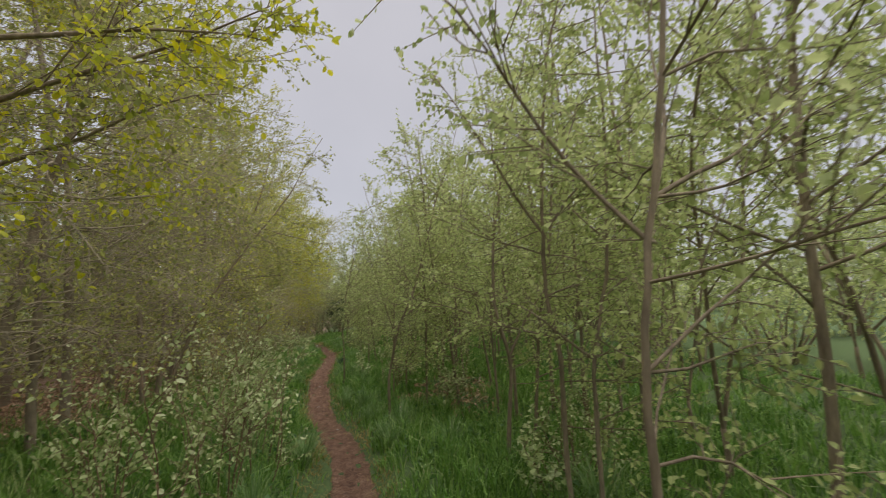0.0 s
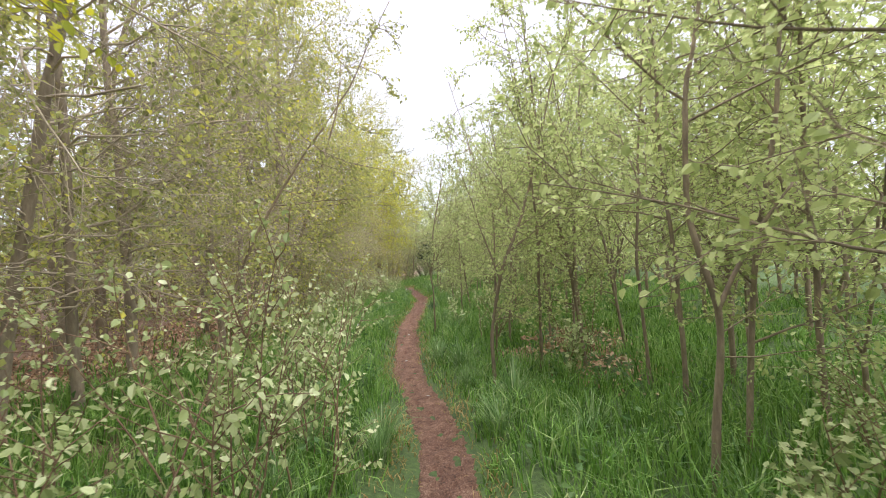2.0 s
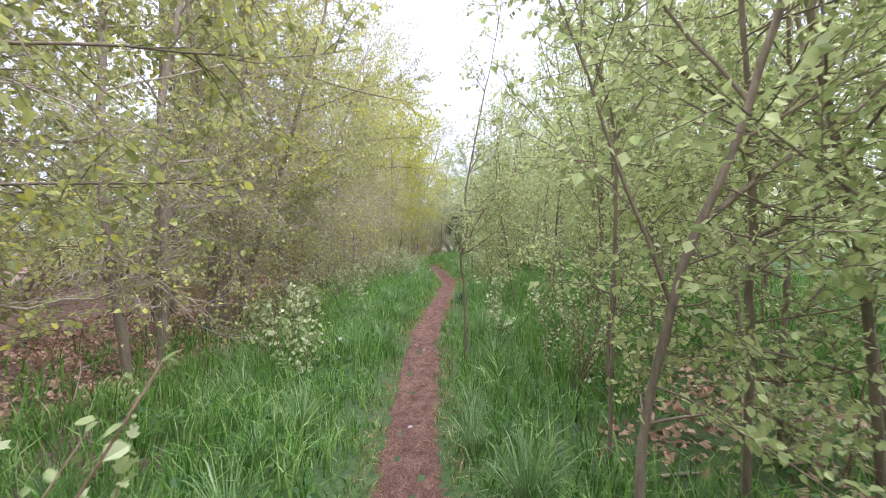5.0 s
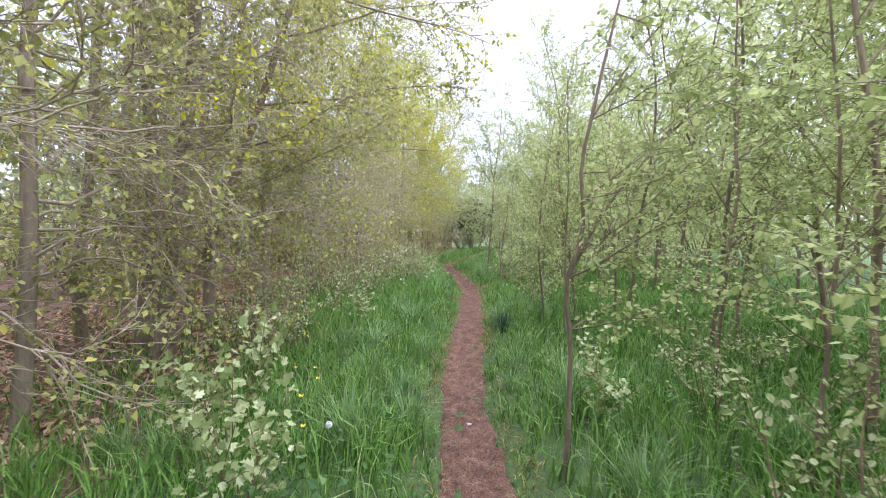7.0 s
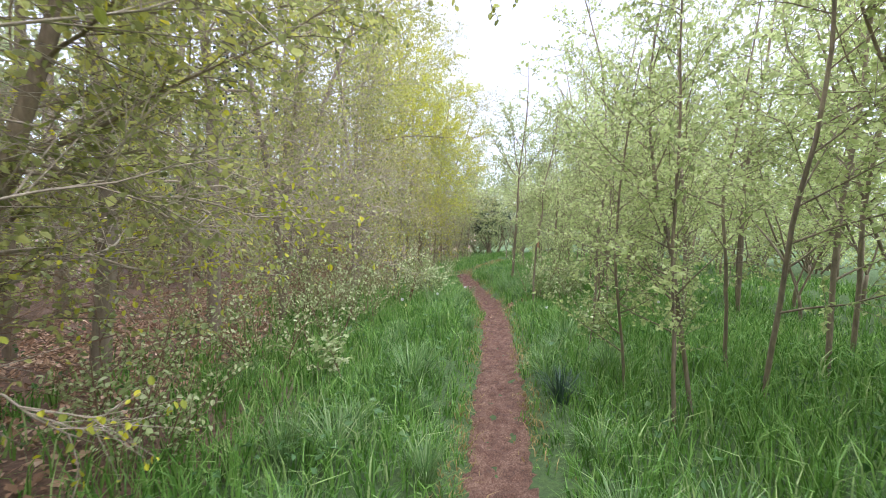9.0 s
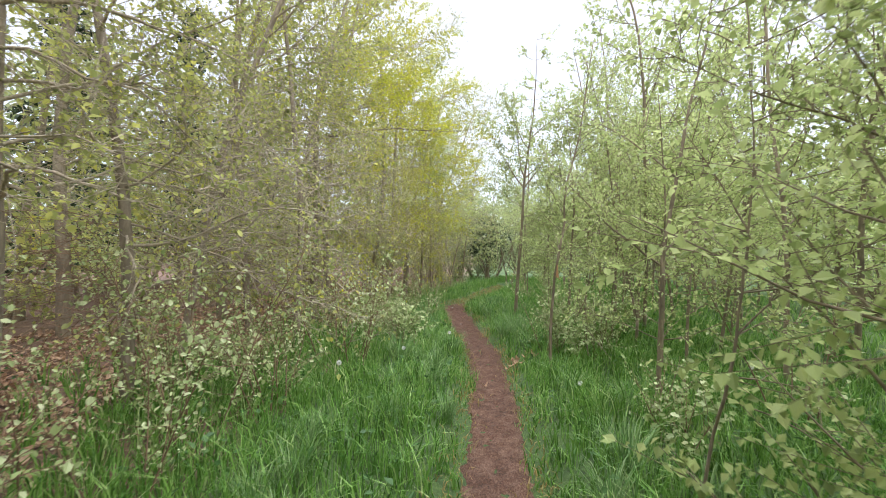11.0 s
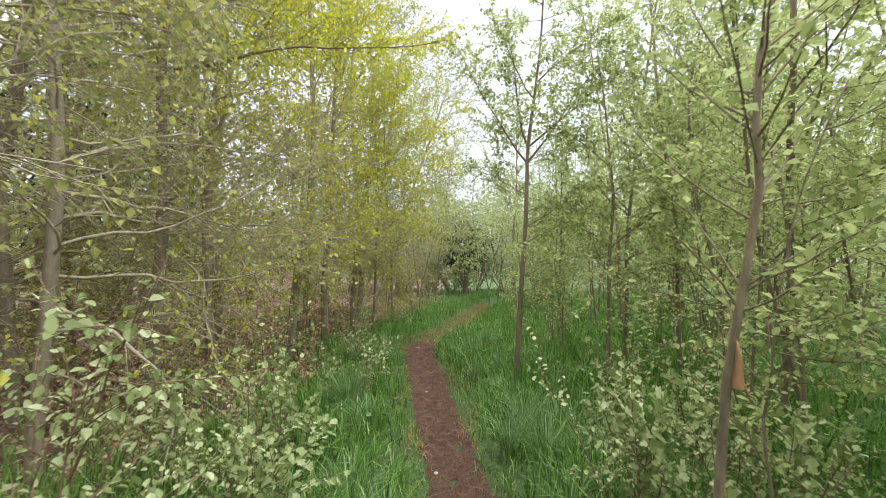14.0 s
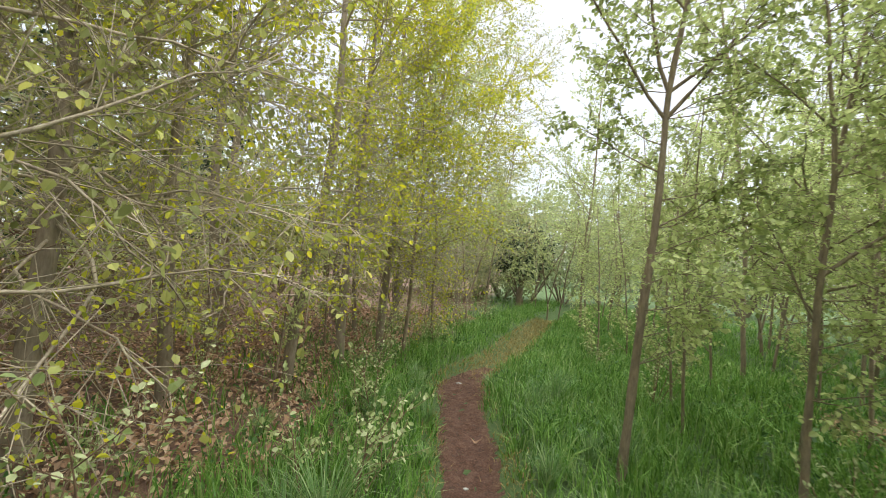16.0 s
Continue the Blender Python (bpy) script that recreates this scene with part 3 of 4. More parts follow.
# trees standing at the east edge of the path: place, girth, height, lean of the trunk (sideways, height), limbs (height, way, length, radius)
EDGE = [
    (1.03, 2.95, 0.017, 4.6, ((0, 1.44), (0.06, 1.76), (0.12, 2.1)), ((1.76, (0.35, 0.15, 0.38), 1.5, 0.011), (1.74, (0.38, 0.05, 0.2), 1.3, 0.009), (1.72, (-0.25, 0.1, 0.3), 1.1, 0.009), (1.4, (0.6, 0.1, 0.35), 1.0, 0.007), (1.1, (0.5, 0.5, 0.3), 0.8, 0.006))),
    (1.77, 5.0, 0.027, 5.2, ((0.01, 1.35), (-0.06, 1.58), (-0.06, 2.1), (0.02, 3.0)), ((2.1, (-0.22, 0, 0.33), 1.5, 0.015), (2.1, (0.26, 0, 0.3), 1.4, 0.014), (1.42, (-0.5, 0.25, 0.14), 1.2, 0.008), (1.9, (-0.5, 0.4, 0.3), 1.2, 0.008), (1.7, (0.5, 0.3, 0.1), 1.1, 0.009))),
    (1.83, 4.7, 0.022, 4.6, ((0, 1.24), (0.12, 1.62), (0.22, 2.5)), ((1.24, (-0.25, 0.05, 0.22), 0.8, 0.012), (1.6, (0.5, 0.2, 0.3), 1.3, 0.01), (2.0, (-0.2, 0.4, 0.4), 1.2, 0.009))),
    (1.83, 6.5, 0.029, 5.0, ((0.1, 1.0), (-0.05, 1.55), (-0.03, 2.2), (0.07, 2.7)), ((1.02, (0.26, 0, 0.4), 1.6, 0.019), (1.6, (-0.5, 0, 0.3), 1.0, 0.009), (2.1, (0.6, -0.2, 0.2), 1.5, 0.01), (2.3, (-0.6, -0.2, 0.25), 1.2, 0.01), (1.4, (0.6, 0.4, 0.2), 1.0, 0.008))),
    (2.5, 8.0, 0.031, 5.6, ((0.0, 1.3), (-0.06, 2.6)), ((1.7, (-0.6, 0.1, 0.2), 1.2, 0.01), (1.5, (0.6, -0.2, 0.5), 1.2, 0.01), (2.5, (-0.5, -0.2, 0.5), 1.3, 0.012))),
    (2.43, 8.55, 0.025, 5.0, ((-0.03, 1.3), (0.1, 2.6)), ((1.4, (-0.5, 0, 0.5), 1.0, 0.009), (1.5, (0.6, 0, 0.4), 1.2, 0.01), (1.0, (0.3, 0.3, 0.5), 0.8, 0.008))),
    (0.87, 9.05, 0.028, 4.8, ((-0.01, 0.6), (0.1, 1.1), (0.17, 1.4), (0.36, 1.75), (0.52, 2.2), (0.75, 3.0)), ((1.5, (0.62, 0.05, 0.5), 1.5, 0.017), (1.25, (-0.2, 0.1, 0.6), 1.9, 0.012), (0.68, (1.0, 0.1, 0.12), 0.65, 0.009), (1.9, (-0.3, 0.2, 0.6), 1.4, 0.011), (1.75, (0.7, -0.1, 0.35), 1.0, 0.009))),
    (1.0, 9.9, 0.018, 3.9, ((0.04, 1.35), (0.07, 2.07), (-0.12, 2.65)), ((2.05, (0.22, 0, 0.33), 1.2, 0.011), (1.3, (0.4, 0.1, 0.4), 0.9, 0.007), (1.7, (-0.4, 0.2, 0.4), 0.8, 0.007))),
    (1.5, 9.5, 0.027, 4.8, ((0.04, 1.4), (0.05, 1.8), (0.0, 2.6)), ((1.4, (0.6, -0.05, 0.28), 1.5, 0.015), (1.75, (0.5, 0.1, 0.6), 1.2, 0.01), (1.9, (-0.5, 0, 0.5), 1.1, 0.009))),
    (0.14, 12.32, 0.021, 4.0, ((0.01, 0.95), (-0.06, 1.2), (0.07, 1.38), (0.08, 1.58), (0.03, 1.8), (0.12, 2.2), (0.3, 3.0)), ((1.18, (0.32, 0.1, 0.62), 1.5, 0.013), (1.15, (0.6, -0.1, 0.35), 0.9, 0.009), (1.6, (0.4, 0.1, 0.35), 1.1, 0.008), (2.1, (0.3, -0.1, 0.4), 1.0, 0.008))),
    (1.99, 14.27, 0.03, 5.0, ((0.02, 1.3), (0.1, 1.9), (0.06, 2.8)), ((1.35, (0.5, -0.1, 0.4), 1.5, 0.014), (1.7, (-0.5, 0, 0.5), 1.3, 0.012), (0.9, (-0.4, -0.2, 0.3), 0.9, 0.009), (2.2, (0.6, -0.2, 0.4), 1.3, 0.01))),
    (0.52, 17.5, 0.013, 3.3, ((0.17, 1.08), (0.26, 1.75), (0.28, 2.1)), ((1.1, (0.4, 0.1, 0.6), 0.9, 0.007), (1.7, (-0.3, 0.1, 0.6), 0.8, 0.006))),
    (1.95, 17.3, 0.028, 4.8, ((-0.05, 1.2), (-0.1, 2.0), (0.1, 3.0)), ((1.75, (-1.0, 0.1, 0.36), 1.8, 0.012), (1.4, (-0.5, -0.3, 0.5), 1.2, 0.01), (2.1, (0.5, -0.2, 0.5), 1.3, 0.01))),
    (1.05, 19.5, 0.034, 5.0, ((0.05, 1.5), (0.2, 2.4), (0.26, 2.8)), ((1.42, (-0.72, 0, 0.5), 1.6, 0.013), (1.55, (0.5, 0, 0.42), 1.3, 0.016), (2.3, (-0.4, 0.2, 0.6), 1.4, 0.012), (0.75, (-0.6, -0.05, 0.25), 0.9, 0.007), (0.7, (0.6, -0.2, 0.05), 0.7, 0.008), (1.7, (-0.5, 0.5, 0.2), 1.2, 0.008))),
    (0.82, 21.4, 0.011, 2.6, ((-0.06, 0.85), (0.05, 1.5)), ((0.7, (-0.35, 0, 0.7), 0.8, 0.006), (1.0, (0.4, 0, 0.6), 0.7, 0.006))),
    (1.45, 22.6, 0.016, 3.2, ((0.0, 1.0), (0.08, 1.6), (0.1, 2.2)), ((1.33, (-1.0, 0.02, 0.03), 1.15, 0.008), (1.0, (-0.6, -0.3, 0.3), 0.8, 0.006), (1.6, (0.5, 0.1, 0.4), 0.9, 0.007))),
    (0.04, 25.5, 0.05, 6.6, ((0.06, 1.0), (0.14, 2.1), (0.18, 3.2), (0.37, 4.6)), ((2.95, (-0.42, 0, 0.55), 1.9, 0.02), (3.2, (-0.35, 0.1, 0.85), 2.0, 0.022), (3.25, (1.0, 0, 0.85), 2.0, 0.019), (3.05, (0.8, 0.1, 0.95), 2.0, 0.022), (2.5, (-0.5, 0.2, 0.3), 1.0, 0.009), (2.2, (0.7, 0.1, 0.35), 1.1, 0.009), (1.9, (0.4, -0.4, 0.2), 0.8, 0.007), (4.0, (-0.6, 0, 0.6), 1.5, 0.014), (4.1, (0.6, 0, 0.6), 1.5, 0.014))),
    (1.2, 25.2, 0.038, 5.0, ((0.05, 1.74), (0.12, 2.4), (0.03, 3.6)), ((1.85, (0.72, 0, 0.68), 2.0, 0.02), (1.5, (-0.4, 0, 0.6), 1.2, 0.012), (2.6, (0.5, 0.2, 0.6), 1.5, 0.012), (2.9, (-0.5, 0, 0.5), 1.3, 0.011))),
]


def edge_tree(seed, girth, height, lean, limbs, leaf=0.04, foliage=None):
    """Young tree with its own lean, crooks and limbs; fine leafy twigs all along them."""
    r = np.random.RandomState(seed)
    root = new("young_tree")
    kz = np.array([-0.15, 0.0] + [z for _, z in lean])
    kx = np.array([0.0, 0.0] + [x for x, _ in lean])
    z = np.linspace(-0.15, kz[-1], 22)
    x = np.interp(z, kz, kx)
    x[1:-1] = (x[:-2] + 2 * x[1:-1] + x[2:]) / 4
    y = 0.02 * np.cumsum(r.normal(0, 0.6, 22))
    spine = np.stack([x, y - y[0], z], -1)
    d = spine[-1] - spine[-4]
    spine = np.concatenate([spine, grow(r, spine[-1], d, max(height - kz[-1], 0.5), 9, 0.06, 0.03)[1:]])
    f = np.clip(spine[:, 2] / height, 0, 1)
    swell = 1 + 0.35 * np.exp(-np.clip(spine[:, 2], 0, 9) / 0.12) + 0.06 * r.normal(0, 1, len(f))
    part("trunk", tube_mesh("trunk", [(spine, np.maximum(0.8 * girth * (1 - f) ** 0.75 * swell, 0.004))], 8), BARK_GREY, root)
    lp, ld = [], []

    def clothe(b, rad, every, longest):
        mine = [(b, taper(len(b), rad, 0.002))]
        length = np.linalg.norm(np.diff(b, axis=0), axis=1).sum()
        leaves_on(r, b, 0.07, 0.35, lp, ld)
        for q in range(int(length * every)):
            g = r.uniform(0.15, 0.98)
            p2, d2 = along(b, g)
            t = grow(r, p2, aside(r, d2, r.uniform(0.5, 1.1)), longest * r.uniform(0.3, 1.0) * (1.15 - 0.6 * g), 3, 0.16, 0.03)
            mine.append((t, taper(4, 0.0034, 0.0014)))
            leaves_on(r, t, 0.036, 0.12, lp, ld)
            for _ in range(2):
                p3, d3 = along(t, r.uniform(0.3, 0.95))
                u = grow(r, p3, aside(r, d3, r.uniform(0.5, 1.0)), r.uniform(0.08, 0.22), 1, 0.1, 0.03)
                mine.append((u, taper(2, 0.0024, 0.0012)))
                leaves_on(r, u, 0.032, 0.15, lp, ld)
        return branch_mesh("branch", mine, 0.004)

    for at, way, length, rad in limbs:
        k = int(np.argmin(np.abs(spine[:, 2] - at)))
        b = grow(r, spine[k], way, length, 8, 0.07, 0.012)
        part("limb", clothe(b, 0.85 * rad, 18.0 if girth > 0.035 else 10.0, 0.25 + 0.28 * length), BARK_GREY, root)
    n = int((height - 1.0) * 6.5)
    for k in range(n):
        g = 0.75 + (height - 0.85) * (k + r.uniform()) / n
        i = int(np.argmin(np.abs(spine[:, 2] - g)))
        if i + 1 >= len(spine):
            continue
        way = aside(r, spine[i + 1] - spine[i], r.uniform(0.7, 1.2)) 
        if g < 2.4 and way[0] < 0:
            way = way * (-1, 1, 1)
        b = grow(r, spine[i], way / np.linalg.norm(way), (0.35 + 0.22 * (height - g) ** 0.7) * r.uniform(0.6, 1.1), 5, 0.12, 0.04)
        part("branch", clothe(b, 0.005, 9.0, 0.35), BARK_GREY, root)
    part("crown", leaf_mesh("crown", lp, ld, r.uniform(0.55, 1.25, len(lp)) * leaf, r, True), foliage or LEAF_THICKET, root)
    return root


for k, (x, y, girth, height, lean, limbs) in enumerate(EDGE):
    t = edge_tree(330 + k, girth, height, lean, limbs, 0.03 if y < 4 else 0.052 if girth > 0.035 else 0.04)
    words = "young forked tree with a crooked grey trunk beside the path" if girth > 0.02 else "slender crooked young tree with light green leaves by the path"
    stand(tagged(t, words, "tree", GROUP_THICKET), x, y)

KEY = [(2, 3.25, 8.5, 1.0), (1, 2.2, 11.9, 1.0), (0, 2.6, 11.3, 1.0), (1, 0.8, 15.7, 0.8), (0, 1.8, 16.4, 1.0), (4, 1.85, 22.7, 1.0), (2, 1.75, 26.2, 1.1), (1, 1.0, 26.9, 0.85), (1, 2.2, 29.2, 1.0),
       (0, 2.9, 13.4, 1.0), (0, 2.9, 10.3, 0.95), (1, 1.6, 12.4, 0.75), (2, 3.8, 18.1, 1.0), (0, 2.1, 21.4, 0.9), (1, 1.2, 27.9, 0.9), (0, 2.4, 24.4, 1.0), (3, 2.9, 26.0, 1.0), (5, 0.75, 30.8, 1.0),
       (1, 0.95, 33.6, 0.95), (0, 0.5, 36.6, 1.0), (1, 1.8, 35.2, 1.0), (5, -0.1, 39.5, 1.1), (0, 2.2, 38.4, 1.0), (5, 1.5, 31.6, 1.0), (2, 2.8, 4.1, 1.1), (0, 3.9, 3.0, 1.05), (4, 3.5, 5.5, 1.1),
       (2, 2.8, 20.5, 1.05), (0, 2.4, 15.2, 1.05), (4, 3.1, 15.9, 1.1), (2, 2.5, 13.1, 1.05), (0, 3.0, 22.4, 1.1), (2, 2.3, 25.6, 1.2), (2, -2.7, 31.5, 1.3), (4, -2.2, 34.0, 1.35), (2, -2.8, 29.3, 1.2),
       (2, 1.0, 35.0, 1.3), (4, 0.3, 38.3, 1.25), (0, -1.9, 37.0, 1.3), (0, 2.26, 6.84, 0.9), (1, 2.12, 10.16, 1.0), (0, 2.02, 9.34, 0.9), (1, 1.36, 11.15, 0.85), (0, 1.05, 15.97, 0.8), (1, 0.62, 16.36, 0.7),
       (1, 1.61, 20.9, 0.8), (0, 2.88, 27.0, 1.0), (1, 3.1, 7.2, 1.2), (1, 3.3, 6.4, 1.3)]
spots = [(x, y) for _, x, y, _ in KEY] + [(k[0], k[1]) for k in EDGE]
for i, x, y, s in KEY:
    plant(THICKET, i, x, y, rt.uniform(0, 360), s)
tries = 0
while len(spots) < 168 and tries < 9000:
    tries += 1
    x, y = rt.uniform(1.6, 10.0), rt.uniform(-1, 40)
    if y < 4 and x < 2.8 or x < 2.2 + 0.6 * math.sin(y * 1.3) - (0.9 if y > 30 else 0) or x > 5.5 and rt.random() < 0.4:
        continue
    if min((x - a) ** 2 + (y - b) ** 2 for a, b in spots) < 0.88 ** 2:
        continue
    spots.append((x, y))
    plant(THICKET, rt.randrange(6) if x < 4.6 else 6 + rt.randrange(2), x, y, rt.uniform(0, 360), rt.uniform(0.85, 1.2) * (1.0 if y < 10 else 1.2) * (1.0 if x < 5 else 1.1))

# leaning trunks at the foot of the wood
LEANING = [
    (-2.2, 8.6, 0.028, 4.4, ((0.12, 0.6), (0.45, 1.5), (0.62, 1.85), (1.05, 2.5), (1.5, 3.1)), ((1.7, (0.6, 0.6, 0.2), 1.3, 0.009), (2.2, (0.7, 0.5, 0.1), 1.4, 0.009), (2.5, (-0.3, 0.4, 0.6), 1.3, 0.01))),
    (-3.75, 14.2, 0.07, 6.5, ((0.2, 0.5), (0.72, 1.77), (1.3, 3.34), (1.7, 4.6)), ((1.9, (1, 0.1, 0.25), 2.0, 0.016), (2.3, (0.9, -0.4, 0.1), 1.8, 0.014), (2.8, (1, 0.4, 0.2), 2.2, 0.018), (1.2, (-0.3, -0.5, 0.5), 1.4, 0.014), (3.4, (1, 0.1, 0.3), 2.3, 0.018))),
]
for k, (x, y, girth, height, lean, limbs) in enumerate(LEANING):
    t = edge_tree(360 + k, girth, height, lean, limbs, 0.042, LEAF_WOOD)
    stand(tagged(t, "leaning brown-trunked tree at the edge of the wood", "tree", GROUP_WOOD), x, y)

# young growth along the foot of the wood
for k in range(4):
    y = 27.0 + 2.2 * k + rt.uniform(-0.4, 0.4)
    plant(THICKET, (5, 1, 3)[k % 3], float(path_x(y)) - rt.uniform(2.3, 3.1), y, rt.uniform(0, 360), rt.uniform(0.75, 0.95))

# ---- shrubs on the verges ----
GROUP_SHRUB = "shrubs along the verge"
SHRUBS = []
for i, (h, st) in enumerate([(1.35, 5), (0.95, 6), (1.7, 4), (1.15, 7)]):
    t = tagged(shrub(400 + i, h, st), "low shrub with brown stems and pale green rounded leaves", "shrub", GROUP_SHRUB)
    SHRUBS.append([t, False])
rs = random.Random(5)
SHRUB_AT = [(-2.9, 14.6), (-2.9, 16.6), (-2.8, 18.3), (-3.4, 20.0), (-2.3, 23.2), (-3.3, 15.2), (-3.3, 17.4),
            (-3.6, 19.0), (-1.85, 21.8), (-2.1, 24.6), (-2.9, 28.2), (-2.6, 30.5), (-2.3, 33.0), (-1.9, 35.5), (-2.6, 17.4), (-2.5, 18.9), (-2.3, 20.6), (-2.4, 26.4), (-2.7, 21.0),
            (1.05, 11.5), (1.5, 13.2), (0.92, 18.9), (0.35, 21.8), (1.1, 21.9), (1.4, 23.2), (1.2, 24.6), (2.1, 9.9), (2.3, 5.9), (3.0, 6.6), (2.4, 14.6), (2.2, 19.4), (2.5, 24.2), (0.9, 28.0), (0.6, 30.5)]
# a tall clump of suckers beside the start of the path
for k, (x, y, s, h) in enumerate([(-0.55, 6.6, 1.0, 1.0), (-0.72, 6.0, 1.0, 1.05), (-0.95, 5.3, 1.05, 0.95), (-0.62, 7.1, 0.9, 1.0), (-1.2, 6.7, 1.0, 1.0), (-1.35, 5.9, 1.0, 0.9), (-0.95, 7.7, 0.9, 0.9)]):
    plant(SHRUBS, (2, 0)[k % 2], x, y, 77 * k, s * 0.95, h * (0.98 if k % 2 == 0 else 1.2))
for k, (x, y) in enumerate(SHRUB_AT):
    plant(SHRUBS, k % 4, x, y, rs.uniform(0, 360), rs.uniform(0.75, 1.15))
for k in range(7):
    y = 15.0 + k * 1.9 + rs.uniform(-0.3, 0.3)
    plant(SHRUBS, rs.randrange(4), float(path_x(y)) - rs.uniform(2.2, 3.4), y, rs.uniform(0, 360), rs.uniform(0.7, 1.0))

# ---- grass ----


def blades(name, x, y, height, width, bend, seed, mat, label):
    """Bent grass blades as one sheet of stuff."""
    r = np.random.RandomState(seed)
    n = len(x)
    a, b = r.uniform(0, 2 * math.pi, n), r.uniform(0, 2 * math.pi, n)
    z = ground_z(x, y) - 0.02
    base = np.stack([x, y, z], -1)
    side = np.stack([np.cos(b), np.sin(b), np.zeros(n)], -1) * (width / 2)[:, None]
    lean = np.stack([np.cos(a), np.sin(a), np.zeros(n)], -1) * (height * bend)[:, None]
    up = np.stack([np.zeros(n), np.zeros(n), height], -1)
    m = base + 0.55 * up + 0.28 * lean
    tip = base + (1.0 - 0.35 * bend[:, None]) * up + lean
    v = np.stack([base - side, base + side, m + side * 0.8, m - side * 0.8, tip], 1).reshape(-1, 3)
    k = np.arange(n)[:, None] * 5
    tri = np.concatenate([k + [0, 1, 2], k + [0, 2, 3], k + [3, 2, 4]])
    ob = new(name, mesh_from(name, v, tris=tri, smooth=False))
    ob.data.materials.append(mat)
    return tagged(ob, label, "grass", kind="stuff")


rg = np.random.RandomState(31)


def sow(n, x0, x1, y0, y1, chance):
    x, y = rg.uniform(x0, x1, n), rg.uniform(y0, y1, n)
    keep = rg.uniform(0, 1, n) < chance(x, y)
    return x[keep], y[keep]


def verge_width(y):
    """How far the grass reaches west of the path."""
    return np.interp(y, [0, 8, 10.2, 11.8, 15, 18, 21, 23, 25, 30], [4.5, 4.3, 3.5, 2.75, 2.5, 3.0, 3.3, 2.6, 1.9, 1.6])


def verge(x, y):
    """How thick the grass grows: full on the verges, thin under the wood and in bare patches under the thicket."""
    s = x - path_x(y)
    d = np.abs(s)
    left = verge_width(y) + 0.25 * lumps(x * 0, y, 5.0, 41)
    west = np.where(d < left, 1.0, np.clip(0.2 - 0.08 * (d - left), 0.02, 1))
    bare = np.clip(1.3 - 1.5 * np.exp(-((x - 2.1) / 0.45) ** 2 - ((y - 9.1) / 0.45) ** 2) - 2.2 * np.exp(-((x - 1.45) / 0.45) ** 2 - ((y - 10.3) / 0.5) ** 2) - 2.4 * np.exp(-((x - 2.5) / 0.7) ** 2 - ((y - 11.2) / 1.3) ** 2) - 1.5 * np.exp(-((x - 3.4) / 0.8) ** 2 - ((y - 27.5) / 1.0) ** 2), 0, 1)
    east = np.where(d < 2.6, 1.0, np.clip(1.0 - 0.22 * (d - 2.6), 0.18, 1)) * bare
    c = np.where(s < 0, west, east)
    c = c * np.clip((d - np.where(y > 24, 0.27, 0.2)) / 0.09, 0, 1) * np.where((y > 29.2) & (d < 0.5), 0.4, 1.0) * np.where(y > 32, 0.6, 1.0) * np.where((y < 8.5) & (s < 0) & (d < 0.52), 0.3, 1.0)
    return c


tx, ty = sow(64000, -5.5, 9.5, 0.5, 44, verge)
per = 6
bx = np.repeat(tx, per) + rg.normal(0, 0.035, len(tx) * per)
by = np.repeat(ty, per) + rg.normal(0, 0.035, len(tx) * per)
d = np.abs(bx - path_x(by))
tall = np.clip(0.1 + 0.24 * np.clip((d - 0.22) / 0.55, 0, 1) + 0.07 * lumps(bx, by, 1.3, 42), 0.07, 0.5) * rg.uniform(0.55, 1.3, len(bx))
tall *= np.where(bx > 3.5, 0.8, 1.0)
blades("verge_grass", bx, by, tall, rg.uniform(0.007, 0.016, len(bx)) * np.where(d > 3, 1.5, 1.0), rg.uniform(0.15, 0.95, len(bx)), 32, GRASS, "lush green knee-high grass on the verges of the path")

# trodden yellowish edge
ex, ey = sow(150000, -2.6, 1.4, 1, 38, lambda x, y: np.where(rg.uniform(28.2, 29.8, len(y)) < y, 0.9 * (np.abs(x - path_x(y)) < 0.42), np.exp(-((np.abs(x - path_x(y)) - np.where(y > 24, 0.36, np.where((y < 8.5) & (x < path_x(y)), 0.38, 0.28))) / np.where((y < 8.5) & (x < path_x(y)), 0.14, 0.1)) ** 2) * np.clip(0.6 + 0.5 * lumps(x, y, 2.0, 44), 0.1, 1)))
blades("trodden_grass", ex, ey, rg.uniform(0.04, 0.13, len(ex)), rg.uniform(0.007, 0.014, len(ex)), rg.uniform(0.4, 1.2, len(ex)), 33, STRAW, "short trodden yellowish grass along the path edge")

# tall tussocks
GROUP_TUFT = "grass tussocks"


